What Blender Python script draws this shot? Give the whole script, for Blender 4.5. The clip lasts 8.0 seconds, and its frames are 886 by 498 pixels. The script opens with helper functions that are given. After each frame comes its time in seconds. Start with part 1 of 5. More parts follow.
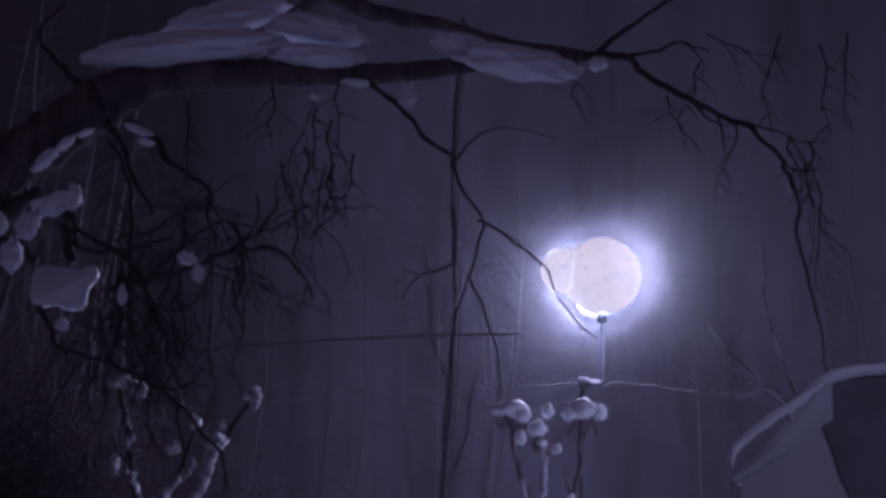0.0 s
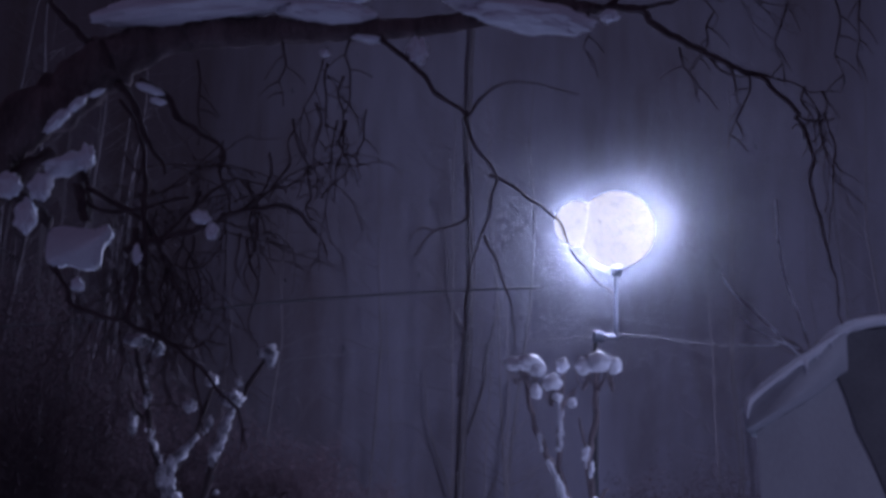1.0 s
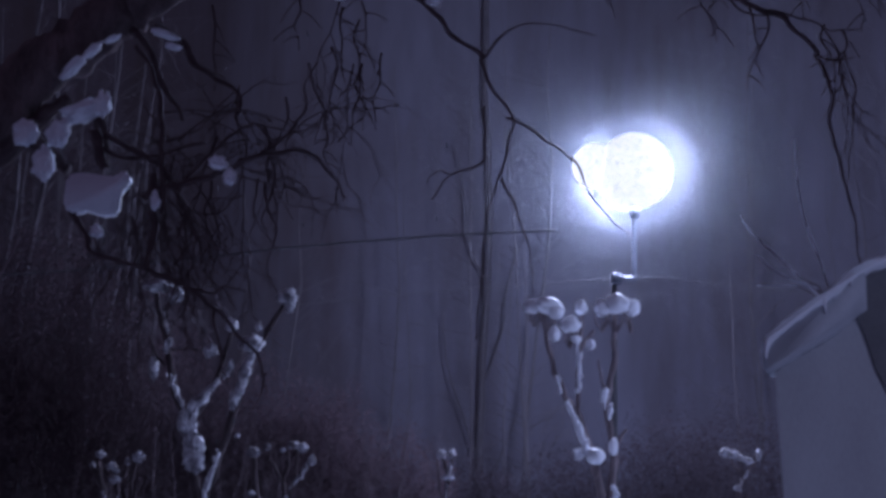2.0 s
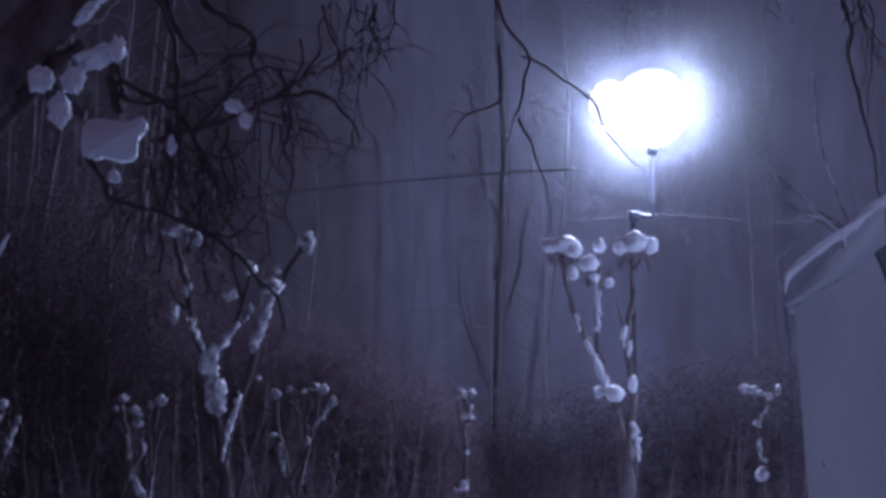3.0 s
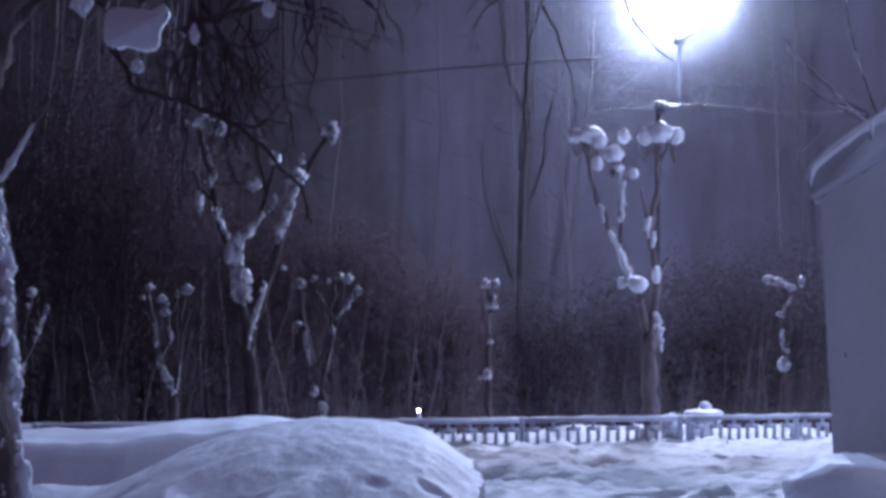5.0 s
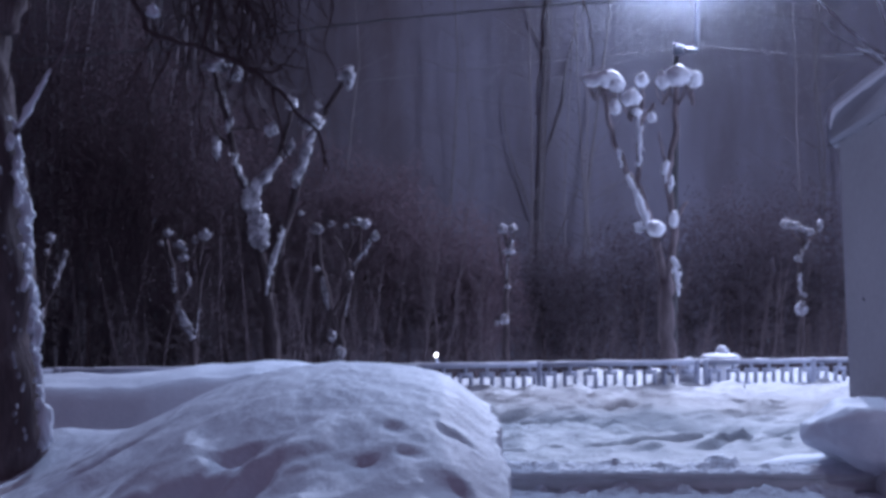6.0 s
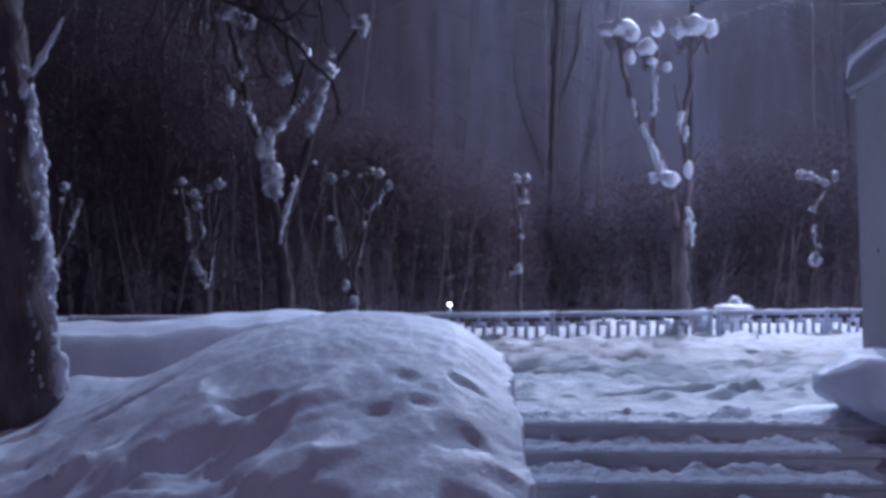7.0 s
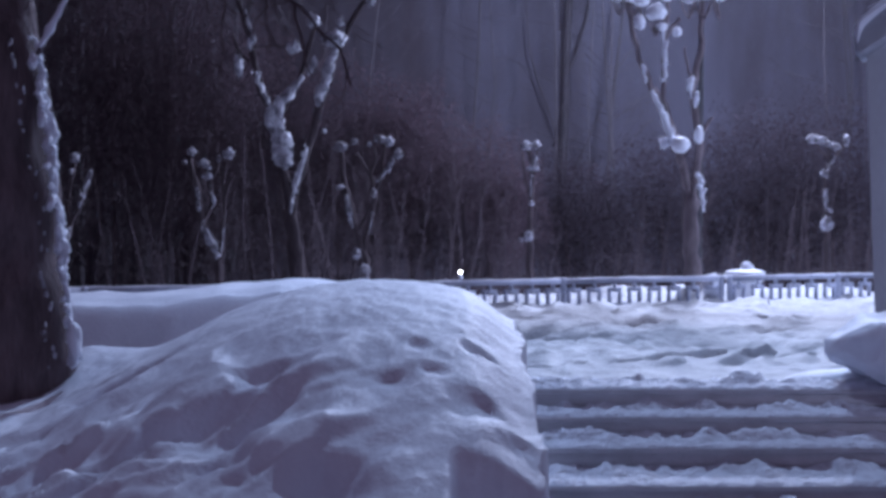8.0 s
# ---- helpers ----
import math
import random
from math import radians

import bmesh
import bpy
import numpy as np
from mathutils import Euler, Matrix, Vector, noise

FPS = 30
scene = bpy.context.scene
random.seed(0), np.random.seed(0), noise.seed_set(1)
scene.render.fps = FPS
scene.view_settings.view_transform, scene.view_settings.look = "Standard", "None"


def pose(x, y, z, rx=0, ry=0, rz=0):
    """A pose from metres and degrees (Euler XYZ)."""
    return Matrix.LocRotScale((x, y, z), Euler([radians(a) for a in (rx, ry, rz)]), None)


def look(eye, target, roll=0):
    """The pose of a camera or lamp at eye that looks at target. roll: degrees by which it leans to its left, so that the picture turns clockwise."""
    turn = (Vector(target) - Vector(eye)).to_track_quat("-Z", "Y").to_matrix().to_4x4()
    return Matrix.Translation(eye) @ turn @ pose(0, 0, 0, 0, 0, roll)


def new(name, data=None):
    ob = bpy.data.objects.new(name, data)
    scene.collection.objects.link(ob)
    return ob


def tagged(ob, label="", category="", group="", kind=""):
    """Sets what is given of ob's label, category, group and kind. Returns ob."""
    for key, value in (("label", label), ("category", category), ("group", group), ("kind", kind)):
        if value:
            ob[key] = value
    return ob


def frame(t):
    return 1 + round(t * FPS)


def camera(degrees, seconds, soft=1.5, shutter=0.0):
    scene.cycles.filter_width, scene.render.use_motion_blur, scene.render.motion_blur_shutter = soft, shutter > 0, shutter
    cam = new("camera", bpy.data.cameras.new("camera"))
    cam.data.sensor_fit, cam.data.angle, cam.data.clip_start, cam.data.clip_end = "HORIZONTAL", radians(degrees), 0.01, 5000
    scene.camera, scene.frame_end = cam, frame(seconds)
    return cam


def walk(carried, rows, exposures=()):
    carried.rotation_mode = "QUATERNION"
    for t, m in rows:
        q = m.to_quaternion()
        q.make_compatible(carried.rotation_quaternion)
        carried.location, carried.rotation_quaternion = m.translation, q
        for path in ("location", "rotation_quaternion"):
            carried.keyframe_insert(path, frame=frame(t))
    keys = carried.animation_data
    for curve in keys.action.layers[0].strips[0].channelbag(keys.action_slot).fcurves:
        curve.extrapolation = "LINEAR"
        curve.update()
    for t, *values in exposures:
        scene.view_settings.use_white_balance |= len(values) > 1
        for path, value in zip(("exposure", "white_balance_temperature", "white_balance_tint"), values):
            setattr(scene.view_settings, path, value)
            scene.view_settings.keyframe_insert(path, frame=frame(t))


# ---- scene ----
cam = camera(35.0, 8.0, soft=3.6)
EYE = 1.6
ROWS = [
    (0.0, 105.485, -1.763, -5.027),
    (0.5, 104.62, -1.454, -4.72),
    (1.0, 103.659, -1.214, -4.316),
    (2.5, 100.094, -0.598, -3.052),
    (3.0, 98.907, -0.15, -2.641),
    (3.5, 97.809, 0.009, -2.25),
    (4.0, 96.524, -0.133, -1.975),
    (4.5, 95.505, -0.364, -1.912),
    (6.0, 92.186, -0.3, -0.978),
    (6.5, 91.163, -0.451, -0.704),
    (7.0, 90.137, -0.493, -0.43),
    (7.5, 89.425, -0.216, -0.226),
    (8.0, 88.82, 0.0, -0.0),
]
EXPOSURES = [(0.0, -0.74, 6800, 36), (0.5, -0.55, 6700, 33), (1.0, -0.42, 6550, 25), (2.5, 0.08, 6350, 18), (3.5, 0.46, 6450, 18), (4.5, 0.56, 6550, 16), (6.0, 0.54, 6750, 13), (7.0, 0.45, 6750, 12), (7.5, 0.43, 6750, 12), (8.0, 0.66, 6750, 13)]
walk(cam, [(t, pose(0, 0, EYE, a, b, c)) for t, a, b, c in ROWS], EXPOSURES)

# ---- night sky and lamps ----
world = bpy.data.worlds.new("night")
scene.world = world
world.use_nodes = True
back = world.node_tree.nodes["Background"]
back.inputs["Color"].default_value = (0.44, 0.375, 0.70, 1)
back.inputs["Strength"].default_value = 0.125


def bulb(place, power, colour, radius):
    lamp = bpy.data.lights.new("bulb", "POINT")
    lamp.energy, lamp.color, lamp.shadow_soft_size = power, colour, radius
    ob = new("bulb", lamp)
    ob.location = place
    return ob


# ---- materials ----
def material(name, colour, rough=0.7, metal=0.0, dark=None, grain=6.0, fine=40.0, bump=0.2, stretch=(1, 1, 1), amount=0.6, island=0.0):
    """Two scales of noise between two colours, with a fine relief."""
    m = bpy.data.materials.new(name)
    m.use_nodes = True
    n, l = m.node_tree.nodes, m.node_tree.links
    p = n["Principled BSDF"]
    p.inputs["Roughness"].default_value, p.inputs["Metallic"].default_value = rough, metal
    at = n.new("ShaderNodeTexCoord")
    mp = n.new("ShaderNodeMapping")
    mp.inputs["Scale"].default_value = stretch
    l.new(at.outputs["Object"], mp.inputs["Vector"])
    a, b = n.new("ShaderNodeTexNoise"), n.new("ShaderNodeTexNoise")
    a.inputs["Scale"].default_value, b.inputs["Scale"].default_value = grain, fine
    a.inputs["Detail"].default_value = b.inputs["Detail"].default_value = 5
    for q in (a, b):
        l.new(mp.outputs["Vector"], q.inputs["Vector"])
    mix = n.new("ShaderNodeMath")
    mix.operation = "MULTIPLY_ADD"
    mix.inputs[1].default_value, mix.inputs[2].default_value = 0.4, -0.2
    l.new(b.outputs["Fac"], mix.inputs[0])
    add = n.new("ShaderNodeMath")
    l.new(a.outputs["Fac"], add.inputs[0])
    l.new(mix.outputs[0], add.inputs[1])
    ramp = n.new("ShaderNodeValToRGB")
    ramp.color_ramp.elements[0].position, ramp.color_ramp.elements[1].position = 0.5 - amount / 2, 0.5 + amount / 2
    ramp.color_ramp.elements[0].color = (*(dark or [c * 0.6 for c in colour]), 1)
    ramp.color_ramp.elements[1].color = (*colour, 1)
    l.new(add.outputs[0], ramp.inputs["Fac"])
    l.new(ramp.outputs["Color"], p.inputs["Base Color"])
    bm_ = n.new("ShaderNodeBump")
    bm_.inputs["Strength"].default_value, bm_.inputs["Distance"].default_value = bump, 0.05
    l.new(add.outputs[0], bm_.inputs["Height"])
    l.new(bm_.outputs["Normal"], p.inputs["Normal"])
    return m


def glowing(name, colour, strength):
    m = bpy.data.materials.new(name)
    m.use_nodes = True
    p = m.node_tree.nodes["Principled BSDF"]
    p.inputs["Base Color"].default_value = (0.04, 0.04, 0.04, 1)
    p.inputs["Emission Color"].default_value = (*colour, 1)
    p.inputs["Emission Strength"].default_value = strength
    return m


SNOW = material("snow", (0.80, 0.83, 0.90), 0.65, dark=(0.66, 0.68, 0.76), grain=3.0, fine=38.0, bump=0.28)
PACKED = material("packed_snow", (0.50, 0.52, 0.54), 0.7, dark=(0.35, 0.36, 0.40), grain=5.0, fine=30.0, bump=0.5)
TRODDEN = material("trodden_snow", (0.78, 0.81, 0.88), 0.7, dark=(0.5, 0.51, 0.58), grain=9.0, fine=34.0, bump=1.0)
BARK = material("bark", (0.22, 0.165, 0.172), 0.9, dark=(0.06, 0.046, 0.05), grain=9.0, fine=50.0, bump=1.0, stretch=(1, 1, 0.25))
TWIG = material("twig", (0.115, 0.083, 0.088), 0.9, dark=(0.055, 0.040, 0.044), grain=12.0, bump=0.3)
# Pollard bark in two tones: lamplight painted into the paler, shade into the dimmer.
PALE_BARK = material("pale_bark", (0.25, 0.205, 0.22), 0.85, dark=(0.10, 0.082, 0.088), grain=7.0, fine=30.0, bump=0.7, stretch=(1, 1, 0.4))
SHADED_BARK = material("shaded_bark", (0.085, 0.066, 0.072), 0.85, dark=(0.032, 0.025, 0.028), grain=7.0, fine=30.0, bump=0.7, stretch=(1, 1, 0.4))
PLASTER = material("plaster", (0.46, 0.47, 0.51), 0.85, dark=(0.29, 0.285, 0.315), grain=1.6, fine=60.0, bump=0.07, stretch=(1, 1, 0.35), amount=0.8)
COPING = material("coping_stone", (0.48, 0.50, 0.56), 0.85, dark=(0.34, 0.35, 0.40), grain=3.0, fine=60.0, bump=0.3)
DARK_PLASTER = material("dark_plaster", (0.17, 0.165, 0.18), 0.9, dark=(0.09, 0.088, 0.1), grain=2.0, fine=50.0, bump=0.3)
STONE = material("stone", (0.70, 0.69, 0.73), 0.85, dark=(0.48, 0.47, 0.50), grain=4.0, fine=60.0, bump=0.4)
IRON = material("painted_iron", (0.50, 0.54, 0.66), 0.55, metal=0.0, dark=(0.30, 0.33, 0.42), grain=8.0, bump=0.2)
LAMP_IRON = material("lamp_iron", (0.14, 0.155, 0.2), 0.6, metal=0.2, dark=(0.07, 0.08, 0.11), grain=8.0, bump=0.2)
WHITE_STONE = material("white_stone", (0.86, 0.88, 0.92), 0.8, dark=(0.7, 0.71, 0.75), grain=3.0, bump=0.3)
CABLE = material("cable", (0.06, 0.06, 0.07), 0.6, grain=20.0)
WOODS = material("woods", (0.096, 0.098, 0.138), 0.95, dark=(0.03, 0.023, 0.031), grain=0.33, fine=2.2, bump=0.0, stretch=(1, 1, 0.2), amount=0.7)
# Faint violet emission paints night haze into the woods; nothing there gives light.
haze_glow = WOODS.node_tree.nodes["Principled BSDF"]
haze_glow.inputs["Emission Color"].default_value = (0.92, 0.74, 1.05, 1)
haze_glow.inputs["Emission Strength"].default_value = 0.0058
# Patchy snow on bark; the dim tones also paint in weaker lamplight there.
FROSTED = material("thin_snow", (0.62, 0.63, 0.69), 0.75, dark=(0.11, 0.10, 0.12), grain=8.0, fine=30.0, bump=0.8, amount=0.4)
DIM_DUSTED = material("dim_dusted_snow", (0.28, 0.28, 0.33), 0.8, dark=(0.07, 0.055, 0.06), grain=11.0, fine=40.0, bump=0.8, amount=0.3)
def leafy(name, colour, through_colour):
    """A thin dull leaf that lets a little light through."""
    m = material(name, colour, 1.0, dark=[c * 0.8 for c in colour], grain=2.0)
    n, l = m.node_tree.nodes, m.node_tree.links
    thin = n.new("ShaderNodeBsdfTranslucent")
    thin.inputs["Color"].default_value = (*through_colour, 1)
    both = n.new("ShaderNodeMixShader")
    l.new(n["Principled BSDF"].outputs["BSDF"], both.inputs[1])
    l.new(thin.outputs["BSDF"], both.inputs[2])
    l.new(both.outputs["Shader"], n["Material Output"].inputs["Surface"])
    return m


# Leaf colour offsets the lamp: darker close to it, lighter brown out of reach.
LEAF = leafy("dark_leaf", (0.046, 0.036, 0.045), (0.046, 0.036, 0.045))
BROWN_LEAF = leafy("brown_leaf", (0.090, 0.064, 0.078), (0.090, 0.064, 0.078))
for dull in (LEAF, BROWN_LEAF, TWIG, BARK, PALE_BARK, SHADED_BARK):
    dull.node_tree.nodes["Principled BSDF"].inputs["Specular IOR Level"].default_value = 0.08
FLAKE = material("thin_flake", (0.07, 0.078, 0.094), 0.9, dark=(0.06, 0.067, 0.08), grain=2.0)
FAR_WOOD = material("far_bark", (0.072, 0.063, 0.077), 0.95, dark=(0.045, 0.039, 0.047), grain=3.0)
THICKET = material("thicket_twig", (0.066, 0.048, 0.057), 0.95, dark=(0.05, 0.036, 0.043), grain=3.0)
GLOBE = glowing("lit_globe", (0.76, 0.83, 1.0), 1.45)
SPARK = glowing("far_lamp", (0.85, 0.92, 1.0), 6.0)


# ---- builders ----
def thing(name, place, label, category, group="", kind=""):
    ob = new(name)
    ob.empty_display_size = 0.2
    ob.location = place
    return tagged(ob, label, category, group, kind)


def mesh_of(name, bm, mat, smooth=True):
    data = bpy.data.meshes.new(name)
    bm.to_mesh(data)
    bm.free()
    data.materials.append(mat)
    for face in data.polygons:
        face.use_smooth = smooth
    return data


def part(name, bm, mat, parent=None, label="", smooth=True):
    """One mesh object, built in world metres, under its thing."""
    ob = new(name, mesh_of(name, bm, mat, smooth))
    if parent:
        at = parent.matrix_basis.translation.copy()
        if parent.parent:
            at += parent.parent.matrix_basis.translation
        ob.data.transform(Matrix.Translation(-at))
        ob.parent = parent
    return tagged(ob, label)


def curve_points(points, radii, steps):
    """Points along a soft line through the given ones."""
    p = [Vector(q) for q in points]
    out, rad = [], []
    for i in range(len(p) - 1):
        a, b = p[max(i - 1, 0)], p[min(i + 2, len(p) - 1)]
        for k in range(steps):
            t = k / steps
            q = 0.5 * ((2 * p[i]) + (p[i + 1] - a) * t + (2 * a - 5 * p[i] + 4 * p[i + 1] - b) * t * t + (3 * p[i] - a - 3 * p[i + 1] + b) * t ** 3)
            out.append(q)
            rad.append(radii[i] + (radii[i + 1] - radii[i]) * t)
    return out + [p[-1]], rad + [radii[-1]]


def taper(count, a, b):
    return [a + (b - a) * i / max(count - 1, 1) for i in range(count)]


def tube(bm, points, radii, sides=8, steps=3, rough=0.12, seed=0.0, jitter=0.0):
    """A tapering limb with an uneven skin."""
    line, rad = curve_points(points, radii, steps)
    if jitter:
        line = [q + Vector(noise.noise_vector(q * 3.1 + Vector((seed, 0, 7)))) * jitter + Vector(noise.noise_vector(q * 9.0 + Vector((seed, 5, 1)))) * jitter * 0.7 for q in line]
    rings = []
    side = Vector((0.3, 1, 0.2))
    for i, (q, r) in enumerate(zip(line, rad)):
        way = (line[min(i + 1, len(line) - 1)] - line[max(i - 1, 0)]).normalized()
        u = way.cross(side)
        if u.length < 1e-3:
            u = way.cross(Vector((1, 0, 0)))
        u.normalize()
        v = way.cross(u)
        ring = []
        for k in range(sides):
            a = 2 * math.pi * k / sides
            d = u * math.cos(a) + v * math.sin(a)
            s = 1 + rough * noise.noise((q + d * r) * (0.9 / max(r, 0.01)) + Vector((seed, seed, 0))) * 2
            ring.append(bm.verts.new(q + d * r * s))
        rings.append(ring)
    for a, b in zip(rings, rings[1:]):
        for k in range(sides):
            bm.faces.new((a[k], a[(k + 1) % sides], b[(k + 1) % sides], b[k]))
    bm.faces.new(rings[0][::-1])
    bm.faces.new(rings[-1])
    return bm


def limb(points, a, b, sides=8, steps=3, rough=0.12, jitter=0.0, seed=0.0):
    return tube(bmesh.new(), points, taper(len(points), a, b), sides, steps, rough, seed, jitter)


def lump(place, size, detail=3, rough=0.22, seed=0.0, flat=0.35, turn=0.0, scale=1.5):
    """A clump of snow: rounded on top, flatter and ragged below."""
    bm = bmesh.new()
    bmesh.ops.create_icosphere(bm, subdivisions=detail, radius=1)
    m = Matrix.Rotation(turn, 3, "Y")
    for v in bm.verts:
        d = v.co.copy()
        s = 1 + rough * (noise.noise(d * scale + Vector((seed, 3, 1))) * 1.4 + noise.noise(d * scale * 2.7 + Vector((seed, 9, 4))) * 0.6)
        d *= s
        if d.z < 0:
            d.z *= 1 - flat
        v.co = Vector(place) + m @ Vector((d.x * size[0], d.y * size[1], d.z * size[2]))
    return bm


def snow_run(points, a, b, seed=0.0, rough=0.3, lift=0.4):
    """Snow that lies along a limb."""
    ends = taper(len(points), a, b)
    up = [Vector(p) + Vector((0, -0.2 * r, lift * r)) for p, r in zip(points, ends)]
    ends[0] *= 0.5
    ends[-1] *= 0.5
    return tube(bmesh.new(), up, ends, 10, 5, rough, seed, a * 0.25)


def slab(bm, low, high, bevel=0.0):
    size = [b - a for a, b in zip(low, high)]
    mid = [(a + b) / 2 for a, b in zip(low, high)]
    made = bmesh.ops.create_cube(bm, size=1, matrix=Matrix.Translation(mid) @ Matrix.Diagonal((*size, 1)))
    if bevel:
        edges = {e for v in made["verts"] for e in v.link_edges}
        bmesh.ops.bevel(bm, geom=list(edges), offset=bevel, segments=2, affect="EDGES", profile=0.6)
    return bm


def box(low, high, bevel=0.0):
    return slab(bmesh.new(), low, high, bevel)


def fbm(x, y, z=0.0, octaves=4):
    return noise.fractal((x, y, z), 1.0, 2.1, octaves)


def smooth(a, b, x):
    t = min(max((x - a) / (b - a), 0), 1)
    return t * t * (3 - 2 * t)


def sheet(name, x0, x1, nx, y0, y1, ny, height, mat, label, category, kind="structure"):
    """A field of snow given by its height."""
    bm = bmesh.new()
    grid = [[bm.verts.new((x0 + (x1 - x0) * i / nx, y0 + (y1 - y0) * j / ny, height(x0 + (x1 - x0) * i / nx, y0 + (y1 - y0) * j / ny))) for i in range(nx + 1)] for j in range(ny + 1)]
    for j in range(ny):
        for i in range(nx):
            bm.faces.new((grid[j][i], grid[j][i + 1], grid[j + 1][i + 1], grid[j + 1][i]))
    ob = part(name, bm, mat)
    return tagged(ob, label, category, "", kind)


# ---- ground ----
PLAZA = 0.45
LOW = -0.15


def fence_y(x):
    return 18.65 + 0.42 * x


def plaza_height(x, y):
    """Trodden snow beyond the stair, banked against the fence."""
    d = fence_y(x) - y
    bank = 0.03 * math.exp(-((d - 0.6) / 1.6) ** 2)
    trod = 0.06 * fbm(x * 0.9, y * 0.75, 2.0) + 0.055 * fbm(x * 2.6, y * 1.9, 5.0) + 0.05 * max(0, fbm(x * 4.2, y * 3.0, 12.0))
    pits = 0.0
    for px, py, r, deep in ((4.1, 17.0, 0.33, 0.17), (1.15, 14.4, 0.45, 0.16), (2.3, 16.4, 0.45, 0.13), (0.75, 15.2, 0.4, 0.13), (2.6, 13.0, 0.35, 0.09), (3.4, 15.0, 0.4, 0.08), (5.0, 16.5, 0.3, 0.1), (3.1, 12.2, 0.2, 0.08), (2.45, 11.6, 0.09, 0.07), (1.9, 13.6, 0.3, 0.08)):
        pits += 1.9 * deep * math.exp(-((x - px + 0.1 * fbm(x * 2, y * 2, 9.0)) ** 2 / r ** 2 + (y - py) ** 2 / (r * (0.6 if y > py else 1.4)) ** 2))
    line = y - 10.9 - 0.32 * (x - 0.66) - 0.55 * max(0.0, x - 2.33) - 0.03 * math.sin(x * 5)
    tracks = 0.12 * math.exp(-(line / 0.055) ** 2) * (1 - smooth(3.0, 3.4, x)) - 0.03 * math.exp(-((line - 0.14) / 0.08) ** 2)
    tracks += 0.09 * math.exp(-((line + 0.3) / 0.05) ** 2) * smooth(2.1, 2.4, x) * (1 - smooth(2.8, 3.1, x))
    fade = smooth(9.55, 10.2, y)
    bank += 0.13 * smooth(0.4, 1.5, -d) * smooth(2.0, 2.6, x)
    return PLAZA + 0.01 - 0.05 * smooth(15.0, 18.5, y) + bank + (trod * smooth(9.5, 12, y) + 0.028 * fbm(x * 5, y * 4, 1, 3) * (1 - 0.7 * smooth(12, 15, y))) * (0.3 + 0.7 * fade) - pits - tracks


sheet("ground", -60, 60, 60, -25, 120, 60, lambda x, y: LOW - 0.12 if y < 9 else PLAZA - 0.35 - 0.06 * max(0, y - 20), SNOW, "snow-covered ground reaching away into the dark", "ground")
sheet("pavement", -7.5, 8.0, 260, 9.62, 22.4, 400, plaza_height, PACKED, "trampled snow on the terrace above the stair", "snow")
sheet("snow_field", -14, 14, 90, 22.35, 36, 60, lambda x, y: 0.40 + 0.06 * smooth(22.3, 23.2, y) - 0.052 * (y - 20.9) + 0.05 * fbm(x * 0.5, y * 0.5, 8), SNOW, "smooth snow beneath the bare trees", "snow")


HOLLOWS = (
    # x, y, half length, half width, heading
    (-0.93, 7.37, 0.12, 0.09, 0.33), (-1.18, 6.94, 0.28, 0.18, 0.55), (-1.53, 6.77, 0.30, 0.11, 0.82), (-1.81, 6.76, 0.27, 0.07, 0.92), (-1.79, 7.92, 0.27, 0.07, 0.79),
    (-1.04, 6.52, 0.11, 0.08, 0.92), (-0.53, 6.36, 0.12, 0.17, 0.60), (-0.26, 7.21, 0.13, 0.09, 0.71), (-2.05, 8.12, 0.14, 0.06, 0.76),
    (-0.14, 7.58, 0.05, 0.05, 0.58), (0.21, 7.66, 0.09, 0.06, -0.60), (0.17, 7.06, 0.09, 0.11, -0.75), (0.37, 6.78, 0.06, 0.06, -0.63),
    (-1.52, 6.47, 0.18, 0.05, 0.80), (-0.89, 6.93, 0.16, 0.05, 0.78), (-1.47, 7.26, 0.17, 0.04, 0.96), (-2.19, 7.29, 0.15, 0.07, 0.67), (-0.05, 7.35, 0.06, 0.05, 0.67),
)


